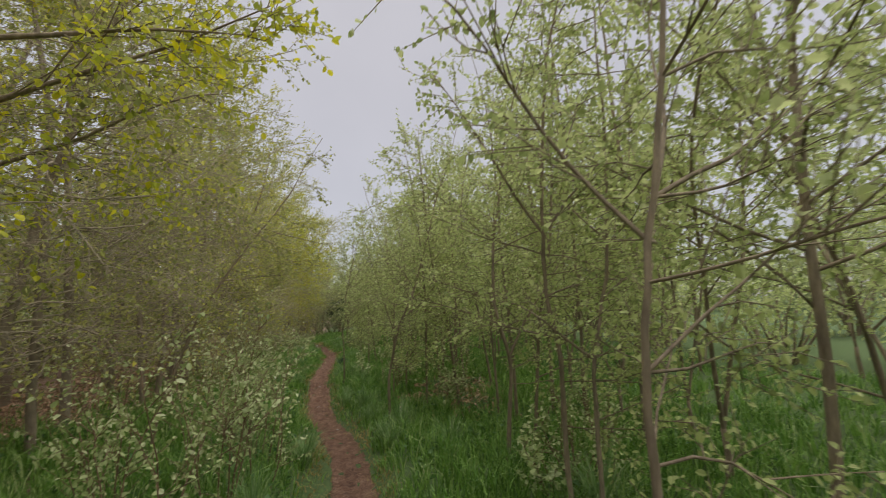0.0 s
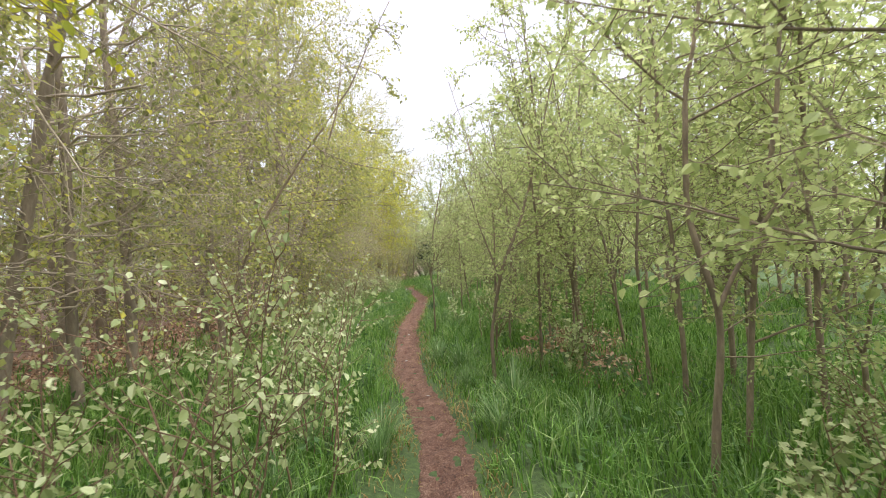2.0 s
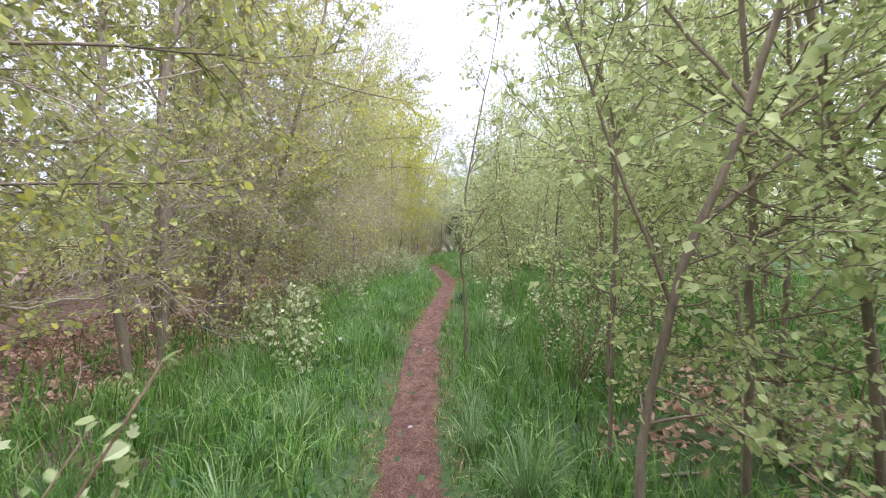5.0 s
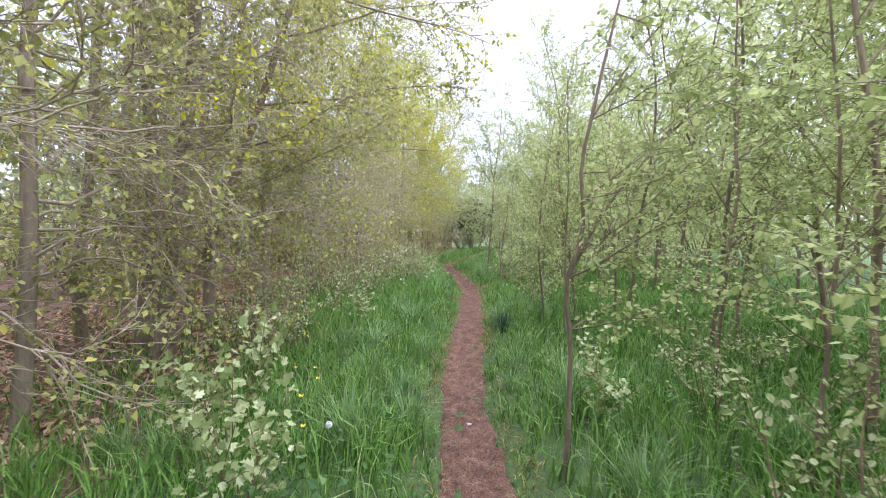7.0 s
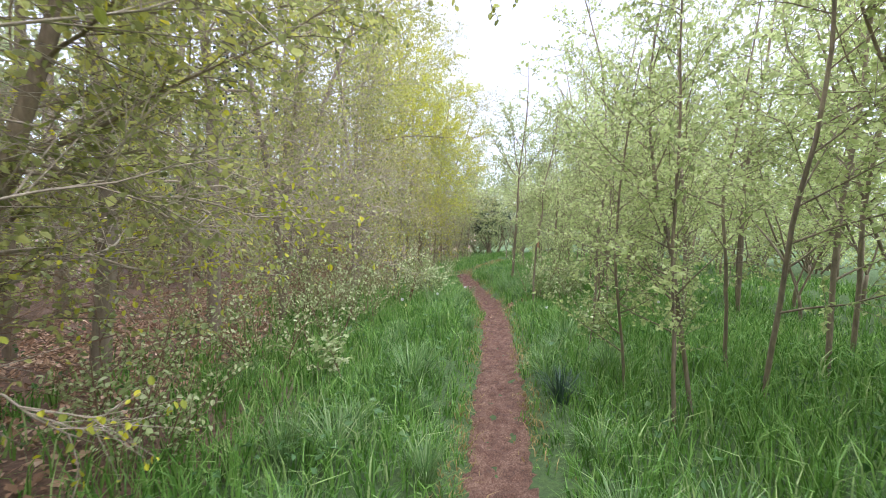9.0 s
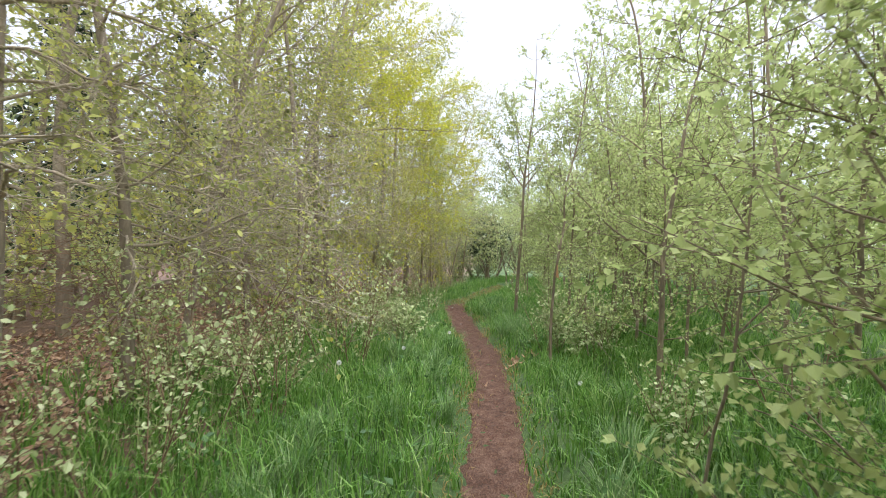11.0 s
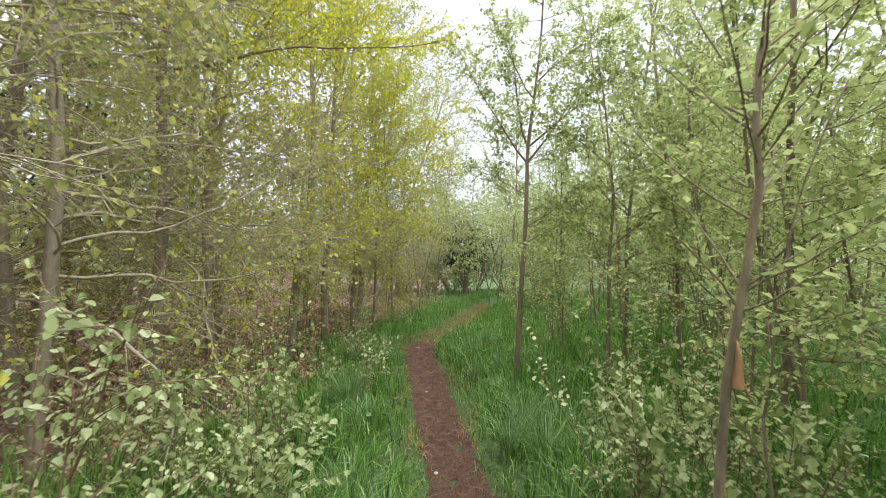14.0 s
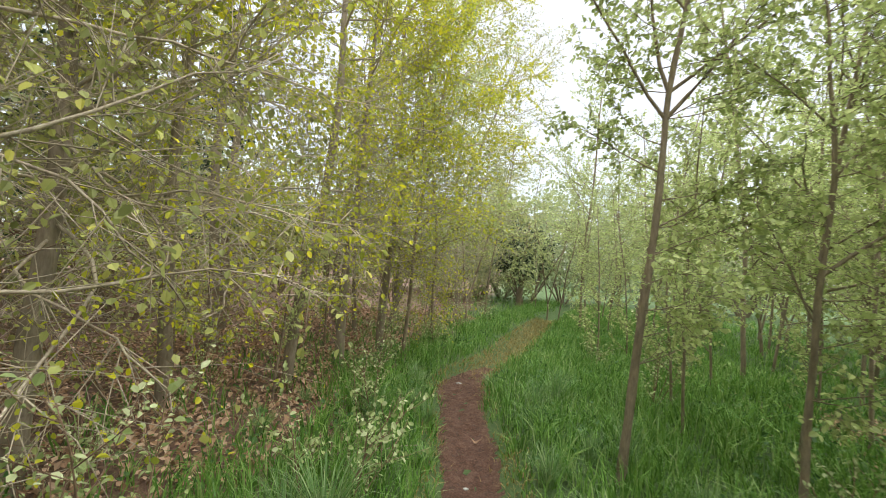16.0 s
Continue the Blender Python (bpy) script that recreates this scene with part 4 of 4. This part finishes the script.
def tussock(seed, n=130, h=0.5, mat=TUFT):
    r = np.random.RandomState(seed)
    a = r.uniform(0, 2 * math.pi, n)
    out = r.uniform(0, 0.1, n)
    hh, lean = h * r.uniform(0.55, 1.15, n), r.uniform(0.15, 0.85, n)
    way = np.stack([np.cos(a), np.sin(a), np.zeros(n)], -1)
    side = np.stack([-np.sin(a), np.cos(a), np.zeros(n)], -1) * r.uniform(0.003, 0.006, n)[:, None]
    base = way * out[:, None] + (0, 0, -0.03)
    rows = []
    for f in (0.0, 0.4, 0.75):
        c = base + way * (hh * lean * f ** 2)[:, None] + np.stack([np.zeros(n), np.zeros(n), hh * (f - 0.3 * lean * f ** 2)], -1)
        rows += [c - side * (1 - 0.5 * f), c + side * (1 - 0.5 * f)]
    rows.append(base + way * (hh * lean)[:, None] + np.stack([np.zeros(n), np.zeros(n), hh * (1 - 0.45 * lean)], -1))
    v = np.stack(rows, 1).reshape(-1, 3)
    k = np.arange(n)[:, None] * 7
    tri = np.concatenate([k + q for q in ([0, 1, 3], [0, 3, 2], [2, 3, 5], [2, 5, 4], [4, 5, 6])])
    ob = new("grass_tussock", mesh_from("grass_tussock", v, tris=tri, smooth=False))
    ob.data.materials.append(mat)
    return tagged(ob, "tussock of long arching green grass blades", "grass", GROUP_TUFT)


TUFTS = [[tussock(500), False], [tussock(501, 110, 0.42), False], [tussock(502, 150, 0.58), False]]
rf = random.Random(9)
TUFT_AT = [(0.0, 22.9), (0.15, 22.4), (-0.1, 23.5), (0.3, 23.1), (0.75, 7.6), (0.95, 8.2), (1.2, 7.0), (1.5, 7.6), (0.5, 9.6), (-0.75, 7.4), (-1.0, 8.3), (-1.25, 12.6), (-1.4, 13.9), (-1.6, 15.0), (-1.35, 16.3), (-1.8, 17.8),
           (-1.5, 19.6), (-1.7, 20.8), (0.35, 13.3), (0.5, 14.3), (0.6, 16.9), (0.4, 18.2), (0.3, 19.9), (-2.0, 24.3), (-2.3, 26.2), (1.9, 6.3), (2.1, 5.2), (-1.2, 5.4), (-0.6, 26.4), (-0.3, 27.6), (0.2, 25.9)]
for k in range(110):
    y = 3.5 + 25.0 * (k + rf.random()) / 110
    side = -1 if rf.random() < 0.55 else 1
    TUFT_AT.append((float(path_x(y)) + side * (0.42 + rf.random() ** 1.4 * (2.0 if side < 0 else 1.7)), y))
for k, (x, y) in enumerate(TUFT_AT):
    plant(TUFTS, k % 3, x, y, rf.uniform(0, 360), rf.uniform(0.8, 1.1) if k < 31 else rf.uniform(0.5, 0.85))
RUSH = leaf_material("rush_blade", [(0.1, (0.03, 0.06, 0.035)), (0.9, (0.1, 0.16, 0.12))], 0.2)
rush = tagged(tussock(510, 150, 0.34, RUSH), "dark blue-green tuft of rush in the grass", "rush")
rush.name = "rush_tuft"
stand(rush, 0.02, 16.1, 0)

# broad-leaved sprays close to the path
GROUP_SPRAY = "broad-leaved saplings by the path"
SPRAYS = [[tagged(shrub(450, 1.0, 3, 0.074, 0.4), "sapling with broad pale green leaves beside the path", "sapling", GROUP_SPRAY), False],
          [tagged(shrub(451, 1.0, 2, 0.078, 0.32), "sapling with broad pale green leaves beside the path", "sapling", GROUP_SPRAY), False]]
for ob, _ in SPRAYS:
    ob.name = "sapling"
for k, (x, y, h) in enumerate([(-1.3, 8.7, 1.3), (1.55, 9.0, 1.2), (2.0, 5.6, 1.0), (-1.8, 12.25, 1.3), (-1.7, 11.75, 1.3), (-2.2, 12.7, 1.5), (0.75, 13.2, 1.15), (-1.9, 16.4, 1.0), (0.75, 18.4, 1.1), (0.25, 21.7, 1.5),
                               (0.6, 22.2, 1.4), (0.7, 21.4, 1.15), (0.55, 23.1, 1.4), (-1.95, 21.4, 1.2), (2.1, 10.2, 1.0), (-1.7, 21.9, 1.2), (-2.2, 22.3, 1.4), (-2.35, 21.7, 1.5), (-2.0, 22.9, 1.3), (0.95, 21.9, 1.5), (1.2, 22.5, 1.5)]):
    plant(SPRAYS, k % 2, x, y, 97 * k, 0.8, 0.72 * h)

# ---- leaf litter and low herbs ----


def litter_chance(x, y):
    s = x - path_x(y)
    west = np.clip((-s - verge_width(y) + 0.15 - 0.25 * lumps(x * 0, y, 5.0, 41)) / 0.5, 0, 1) * (0.35 + 0.65 * (lumps(x, y, 1.6, 51) > -0.25))
    east = 0.8 * np.exp(-((x - 2.1) / 0.5) ** 2 - ((y - 9.1) / 0.5) ** 2) + np.exp(-((x - 2.5) / 0.6) ** 2 - ((y - 11.2) / 1.2) ** 2) + np.exp(-((x - 3.4) / 0.8) ** 2 - ((y - 27.5) / 1.0) ** 2) + 0.35 * np.exp(-((x - 1.45) / 0.32) ** 2 - ((y - 10.42) / 0.32) ** 2) * 3
    return np.where(s < 0, west, np.clip(east, 0, 1))


lx, ly = sow(190000, -8, 5, 0, 36, litter_chance)
lz = ground_z(lx, ly) + rg.uniform(0.0, 0.05, len(lx))
lw = np.stack([rg.normal(0, 1, len(lx)), rg.normal(0, 1, len(lx)), rg.normal(0.35, 0.3, len(lx))], -1)
litter = new("leaf_litter", leaf_mesh("leaf_litter", np.stack([lx, ly, lz], -1), lw, rg.uniform(0.045, 0.095, len(lx)), rg, droop=0.0))
litter.data.materials.append(LITTER)
tagged(litter, "brown fallen leaves covering the woodland floor", "leaf litter", kind="stuff")

hx, hy = sow(60000, -7, 4, 2, 34, lambda x, y: np.clip(0.35 + 0.8 * lumps(x, y, 1.8, 61), 0, 1) * np.where(x - path_x(y) < 0, np.where(path_x(y) - x > 0.5, np.where(path_x(y) - x > 2.2, 0.35, 1.0), 0), np.where(x - path_x(y) > 0.5, 0.5, 0)))
hz = ground_z(hx, hy) + rg.uniform(0.04, 0.26, len(hx))
hw = np.stack([rg.normal(0, 1, len(hx)), rg.normal(0, 1, len(hx)), rg.normal(0.1, 0.3, len(hx))], -1)
herbs = new("low_herbs", leaf_mesh("low_herbs", np.stack([hx, hy, hz], -1), hw, rg.uniform(0.03, 0.08, len(hx)), rg, droop=0.0))
herbs.data.materials.append(HERB)
tagged(herbs, "low green herb leaves among the grass", "herbs", kind="stuff")

# ---- the far end: ivy-clad tree, rounded crowns, hedge and distance ----


def leaf_cloud(r, centre, size, n, lumpy=14):
    """Places in an uneven crown of many small sprays."""
    hubs = r.normal(0, 1, (lumpy, 3))
    hubs /= np.linalg.norm(hubs, axis=1, keepdims=True)
    hubs *= r.uniform(0.45, 1.0, (lumpy, 1))
    pick = r.randint(0, lumpy, n)
    p = hubs[pick] + r.normal(0, 0.2, (n, 3))
    return np.asarray(centre) + p * np.asarray(size), p


def round_tree(seed, height, width, n, mat, leaf, name="hedge_tree"):
    r = np.random.RandomState(seed)
    root = new(name)
    lines = []
    for k in range(9):
        a = r.uniform(0, 2 * math.pi)
        lines.append((grow(r, (0.15 * math.cos(a), 0.15 * math.sin(a), -0.1), (0.5 * math.cos(a), 0.5 * math.sin(a), 1), height * r.uniform(0.7, 0.95), 6, 0.1), taper(7, 0.05, 0.008)))
    part("trunk", tube_mesh("trunk", lines, 5), BARK_GREY, root)
    p, w = leaf_cloud(r, (0, 0, height * 0.55), (width / 2, width / 2, height * 0.48), n, 26)
    p[:, 2] = np.maximum(p[:, 2], 0.1)
    part("crown", leaf_mesh("crown", p, w, r.uniform(0.6, 1.3, n) * leaf, r), mat, root)
    return root


ivy_tree = tagged(new("ivy_tree"), "dark ivy-clad dead trunk among pale young foliage", "tree")
ri = np.random.RandomState(77)
part("trunk", tube_mesh("trunk", [(grow(ri, (0, 0, -0.1), (0.05, 0, 1), 3.9, 8, 0.06), taper(9, 0.14, 0.05)), (grow(ri, (0, 0, 2.2), (0.5, 0, 1), 1.4, 4, 0.08), taper(5, 0.07, 0.02))], 7), BARK_GREY, ivy_tree)
ip, iw = leaf_cloud(ri, (0.1, 0, 2.5), (1.25, 0.9, 1.1), 2100, 30)
part("ivy", leaf_mesh("ivy", ip, iw, ri.uniform(0.09, 0.17, 2100), ri), LEAF_IVY, ivy_tree, "dark glossy ivy")
stand(ivy_tree, -0.75, 42.0)
FAR = [[tagged(round_tree(600, 5.4, 5.2, 3400, LEAF_FAR, 0.18), "rounded pale green tree beyond the meadow", "tree", "trees beyond the meadow"), False],
       [tagged(round_tree(601, 4.6, 4.4, 2900, LEAF_FAR, 0.18), "rounded pale green tree beyond the meadow", "tree", "trees beyond the meadow"), False]]
for k, (x, y, s) in enumerate([(-0.4, 42.6, 1.0), (-2.6, 44.5, 0.9), (3.6, 45.5, 1.1), (7.2, 44.0, 1.0), (10.5, 46.5, 1.15), (-5.6, 46.5, 1.1), (14.5, 44, 1.1), (14.0, 34, 1.0), (16, 26, 1.1), (18, 15, 1.1), (17, 5, 1.1), (-1.6, 46.5, 1.0), (1.5, 45.2, 0.95), (-4.2, 43.4, 0.9), (-7.6, 44.5, 1.1)]):
    plant(FAR, k % 2, x, y, 77 * k, s)

SCREEN = [[tagged(round_tree(610, 8.5, 6.0, 1900, LEAF_FAR, 0.28, "woodland_tree"), "leafy tree deep in the wood", "tree", "trees deep in the wood"), False]]
for k in range(15):
    plant(SCREEN, 0, -14.5 - 1.5 * (k % 2), -4 + 3.3 * k, 53 * k, 1.0 + 0.06 * math.sin(k * 2.1))

BUSHES = [[tagged(round_tree(620, 2.6, 2.8, 900, LEAF_THICKET, 0.13, "bush"), "green bush growing under the woodland trees", "bush", "bushes under the wood"), False],
          [tagged(round_tree(621, 3.4, 3.0, 1000, LEAF_WOOD, 0.13, "bush"), "green bush growing under the woodland trees", "bush", "bushes under the wood"), False]]
ru = random.Random(21)
for k in range(16):
    y = -1 + 2.6 * k
    plant(BUSHES, k % 2, float(path_x(y)) - ru.uniform(7.5, 11.5), y, ru.uniform(0, 360), ru.uniform(0.7, 1.15))

EAST = [[tagged(round_tree(622, 3.2, 3.2, 1200, LEAF_THICKET, 0.13, "bush"), "pale green bush behind the young thicket", "bush", "bushes behind the thicket"), False]]
for k in range(20):
    plant(EAST, 0, 10.5 + 1.8 * (k % 2), -2 + 2.2 * k, 71 * k, 0.9 + 0.15 * math.sin(k * 1.7))

# bare brown scrub and low leaves under the wood
rc = np.random.RandomState(91)
lines, lp, ld = [], [], []
for k in range(4800):
    y = rc.uniform(-1, 40)
    x = path_x(y) - max(2.9, float(verge_width(y)) + (2.0 if y < 15 else 0.7)) - rc.gamma(1.6, 1.5)
    z = float(ground_z(x, y)) + rc.uniform(0.0, 1.9)
    a, e = rc.uniform(0, 2 * math.pi), rc.normal(0.15, 0.4)
    w = np.array([math.cos(a) * math.cos(e), math.sin(a) * math.cos(e), math.sin(e)])
    t = np.array([[x, y, z], [x, y, z] + w * rc.uniform(0.4, 1.3)])
    lines.append((t, taper(2, 0.0055, 0.0015)))
    if rc.uniform() < 0.25:
        for f in rc.uniform(0.3, 1.0, 3):
            lp.append(t[0] + (t[1] - t[0]) * f)
            ld.append(w)
scrub = new("brown_scrub", tube_mesh("brown_scrub", lines, 3))
scrub.data.materials.append(BARK_RED)
tagged(scrub, "tangle of bare reddish brown twigs under the wood", "scrub", kind="stuff")
low = new("scrub_leaves", leaf_mesh("scrub_leaves", lp, ld, rc.uniform(0.04, 0.085, len(lp)), rc))
low.data.materials.append(LEAF_WOOD)
tagged(low, "scattered young leaves in the woodland scrub", "scrub", kind="stuff")

fn = 24000
rr = np.random.RandomState(88)
ang = rr.uniform(0, 2 * math.pi, fn)
rad = rr.uniform(46, 62, fn)
top = 7.0 + 1.6 * np.sin(ang * 9) + 1.1 * np.sin(ang * 23 + 1) + 0.8 * np.sin(ang * 51)
zz = rr.uniform(0, 1, fn) ** 0.8 * top
wp = np.stack([rad * np.cos(ang), 20 + rad * np.sin(ang), zz], -1)
woods = new("far_woods", leaf_mesh("far_woods", wp, rr.normal(0, 1, (fn, 3)), rr.uniform(0.6, 1.2, fn), rr))
woods.data.materials.append(LEAF_FAR)
tagged(woods, "pale green far woods closing the view all round", "woods", kind="stuff")


def conifer(seed, height=11.0):
    r = np.random.RandomState(seed)
    root = new("conifer")
    pts = grow(r, (0, 0, -0.2), (0, 0, 1), height, 8, 0.015)
    part("trunk", tube_mesh("trunk", [(pts, taper(9, 0.16, 0.02))], 7), BARK_PALE, root)
    lp, ld, lines = [], [], []
    for k in range(110):
        f = 0.12 + 0.86 * (k + r.uniform()) / 110
        a = r.uniform(0, 2 * math.pi)
        b = grow(r, along(pts, f)[0], (math.cos(a), math.sin(a), 0.1), 2.3 * (1.03 - f) + 0.2, 4, 0.06, -0.05)
        lines.append((b, taper(5, 0.014, 0.004)))
        for g in np.linspace(0.15, 1, 26):
            p, d = along(b, min(g, 0.99))
            lp.append(p)
            ld.append(aside(r, d, 0.9))
    part("branchwork", tube_mesh("branchwork", lines, 3), BARK_TWIG, root)
    part("crown", leaf_mesh("crown", lp, ld, r.uniform(0.12, 0.26, len(lp)), r, droop=0.6), LEAF_CONIFER, root)
    return root


DARK = [[tagged(conifer(700), "dark green conifer deep in the wood", "tree", "conifers in the wood"), False]]
for k, (x, y, s) in enumerate([(-12.4, 26.5, 0.9), (-12.8, 31.5, 1.05), (-12.2, 36, 1.0)]):
    plant(DARK, 0, x, y, 61 * k, s)

# ---- small things ----


def flower(seed, height, kind):
    r = np.random.RandomState(seed)
    root = new(kind)
    stem = grow(r, (0, 0, -0.03), (0.05, 0.02, 1), height + 0.03, 5, 0.05)
    part("stalk", tube_mesh("stalk", [(stem, taper(6, 0.0025, 0.0018))], 5), HERB, root)
    tip = stem[-1]
    bm = bmesh.new()
    if kind == "dandelion":
        n = 60
        for k in range(n):
            zc = 1 - 2 * (k + 0.5) / n
            a = k * 2.39996
            q = Vector((math.cos(a) * math.sqrt(1 - zc * zc), math.sin(a) * math.sqrt(1 - zc * zc), zc))
            o = q.orthogonal().normalized()
            e = q.cross(o)
            t0 = Vector(tip)
            vs = [bm.verts.new(t0 + q * 0.004), bm.verts.new(t0 + q * 0.024 + o * 0.004), bm.verts.new(t0 + q * 0.026 - o * 0.003 + e * 0.005), bm.verts.new(t0 + q * 0.026 - o * 0.003 - e * 0.005)]
            for f in ((0, 1, 2), (0, 2, 3), (0, 3, 1), (1, 3, 2)):
                bm.faces.new([vs[i] for i in f])
        mat = SEED_WHITE
    else:
        for k in range(5):
            a = 2 * math.pi * k / 5
            c, s = math.cos(a), math.sin(a)
            t0 = Vector(tip)
            vs = [bm.verts.new(t0 + Vector((c * u - s * v, s * u + c * v, w))) for u, v, w in ((0, 0, 0), (0.01, -0.008, 0.004), (0.02, -0.006, 0.012), (0.02, 0.006, 0.012), (0.01, 0.008, 0.004))]
            bm.faces.new(vs)
        mat = PETAL
    me = bpy.data.meshes.new("flower_head")
    bm.to_mesh(me)
    bm.free()
    part("flower_head", me, mat, root)
    return root


CLOCKS = [[tagged(flower(800, 0.38, "dandelion"), "white dandelion seed head on a thin stalk", "flower", "dandelion clocks"), False]]
for k, (x, y, s) in enumerate([(-2.0, 19.35, 1.0), (-1.55, 20.3, 0.9), (2.3, 20.3, 1.0), (0.25, 19.2, 0.8), (-1.15, 21.6, 0.9), (-1.3, 12.3, 0.8)]):
    plant(CLOCKS, 0, x, y, 50 * k, s)
CUPS = [[tagged(flower(801, 0.3, "buttercup"), "yellow buttercup in the grass", "flower", "buttercups"), False]]
for k, (x, y, s) in enumerate([(-1.7, 13.2, 1.0), (-2.0, 13.6, 1.0), (-1.6, 12.75, 1.1), (-1.5, 12.4, 0.9), (-1.9, 13.6, 1.0)]):
    plant(CUPS, 0, x, y, 70 * k, s)


def dead_leaf(seed):
    """A curled, lobed oak-like leaf."""
    r = np.random.RandomState(seed)
    n = 9
    t = np.linspace(0, 1, n)
    w = 0.028 * np.sin(math.pi * t ** 0.8) * (1 + 0.35 * np.cos(t * 22)) + 0.002
    z = 0.03 * (t - 0.5) ** 2 * 4 + 0.012 * np.sin(t * 7 + seed)
    y = (t - 0.5) * 0.12
    v = np.concatenate([np.stack([-w, y, z + 0.012], -1), np.stack([0 * w, y, z], -1), np.stack([w, y, z + 0.015], -1)])
    i = np.arange(n - 1)
    q = np.concatenate([np.stack([i, i + n, i + n + 1, i + 1], -1), np.stack([i + n, i + 2 * n, i + 2 * n + 1, i + n + 1], -1)])
    ob = new("dead_leaf", mesh_from("dead_leaf", v, quads=q))
    ob.data.materials.append(LITTER)
    return tagged(ob, "curled pale brown dead leaf at the path edge", "leaf", "dead leaves by the path")


DEAD = [[dead_leaf(k), False] for k in range(3)]
rd = random.Random(3)
for k, (x, y) in enumerate([(-0.25, 21.2), (-0.2, 21.28), (-0.3, 21.12), (-0.16, 21.35), (-0.12, 21.18), (-0.22, 21.42), (0.05, 21.55), (0.0, 21.62), (0.1, 21.5), (0.06, 21.68), (-0.05, 21.45), (-1.2, 26.2), (-1.5, 24.6), (-0.6, 20.4), (1.55, 10.5), (1.6, 10.6), (1.48, 10.58), (1.64, 10.45)]):
    ob = plant(DEAD, k % 3, x, y, rd.uniform(0, 360), rd.uniform(0.7, 1.2))
    ob.location.z += 0.05 if k < 14 else 0.2


def rock(seed, size):
    bm = bmesh.new()
    bmesh.ops.create_icosphere(bm, subdivisions=2, radius=size)
    for v in bm.verts:
        v.co = Vector((v.co.x * 1.2, v.co.y * 0.85, v.co.z * 0.45)) * (1 + 0.25 * noise.noise(v.co * 20 / 1 + Vector((seed, 0, 0))))
    me = bpy.data.meshes.new("stone")
    bm.to_mesh(me)
    bm.free()
    ob = new("stone", me)
    me.materials.append(STONE)
    return tagged(ob, "small pale stone lying on the earth path", "stone", "stones on the path")


ROCKS = [[rock(1, 0.04), False], [rock(2, 0.022), False]]
for k, (i, x, y) in enumerate([(0, -1.66, 28.4), (1, -0.45, 13.3), (1, -0.9, 22.9), (1, -0.5, 19.2), (1, 0.1, 9.0), (1, -1.2, 25.3), (1, -0.3, 10.9)]):
    ob = plant(ROCKS, i, x, y, 40 * k, 1.0)
    ob.location.z += 0.03


def stick(seed, length, radius, rise, name="dead_stick", label="bare pale dead stick lying in the grass"):
    r = np.random.RandomState(seed)
    main = grow(r, (0, 0, 0.02), (1, 0, rise), length, 8, 0.08)
    lines = [(main, taper(9, radius, radius * 0.3))]
    for k in range(4):
        p, d = along(main, r.uniform(0.3, 0.9))
        lines.append((grow(r, p, aside(r, d, 0.7), length * r.uniform(0.12, 0.3), 4, 0.1), taper(5, radius * 0.5, 0.0015)))
    ob = new(name, tube_mesh(name, lines, 6))
    ob.data.materials.append(DEADWOOD)
    return tagged(ob, label, "branch", "dead sticks")


for k, (x, y, turn, length, rad_, rise) in enumerate([(1.3, 9.95, 12, 1.1, 0.012, 0.12), (0.75, 22.3, 150, 1.0, 0.008, 0.9), (1.15, 21.2, 130, 1.1, 0.008, 1.3), (-3.3, 20.9, 25, 1.8, 0.009, 0.3), (-2.6, 8.0, 80, 1.2, 0.012, 0.1), (-3.0, 10.5, 120, 1.4, 0.012, 0.1), (2.6, 10.7, 60, 1.0, 0.01, 0.15), (-2.8, 25.0, 40, 1.3, 0.012, 0.15)]):
    stand(stick(900 + k, length, rad_, rise), x, y, turn)

# slender stem with a torn branch
rb = np.random.RandomState(66)
torn = tagged(new("broken_sapling"), "slender sapling with a torn branch showing orange wood", "tree")
bent = np.linspace(-0.1, 4.2, 20)
stem = np.stack([np.interp(bent, [0, 0.6, 1.28, 1.92, 2.3, 3.0, 4.2], [0, 0.0, 0.05, 0.16, 0.15, 0.34, 0.5]), 0.02 * np.sin(bent * 2.3), bent], -1)
part("trunk", tube_mesh("trunk", [(stem, taper(20, 0.021, 0.005))], 7), BARK_GREY, torn)
p0, d0 = along(stem, 0.335)
part("torn_wood", tube_mesh("torn_wood", [(grow(rb, p0 + (0.012, -0.012, -0.1), (0.02, -0.02, 1), 0.17, 4, 0.03), taper(5, 0.022, 0.004)), (grow(rb, p0, (0.25, -0.3, -1), 0.16, 3, 0.1), taper(4, 0.012, 0.002))], 5), TORN, torn, "orange-brown torn wood")
lp, ld, lines = [], [], []
for k in range(40):
    p, d = along(stem, rb.uniform(0.36, 0.97))
    b = grow(rb, p, aside(rb, d, rb.uniform(0.6, 1.1)), rb.uniform(0.3, 0.9), 5, 0.12, 0.05)
    lines.append((b, taper(6, 0.005, 0.0015)))
    leaves_on(rb, b, 0.04, 0.2, lp, ld)
for k in lines:
    part("twig", branch_mesh("twig", [k]), BARK_GREY, torn)
part("crown", leaf_mesh("crown", lp, ld, rb.uniform(0.03, 0.065, len(lp)), rb), LEAF_THICKET, torn)
stand(torn, 0.22, 20.8)
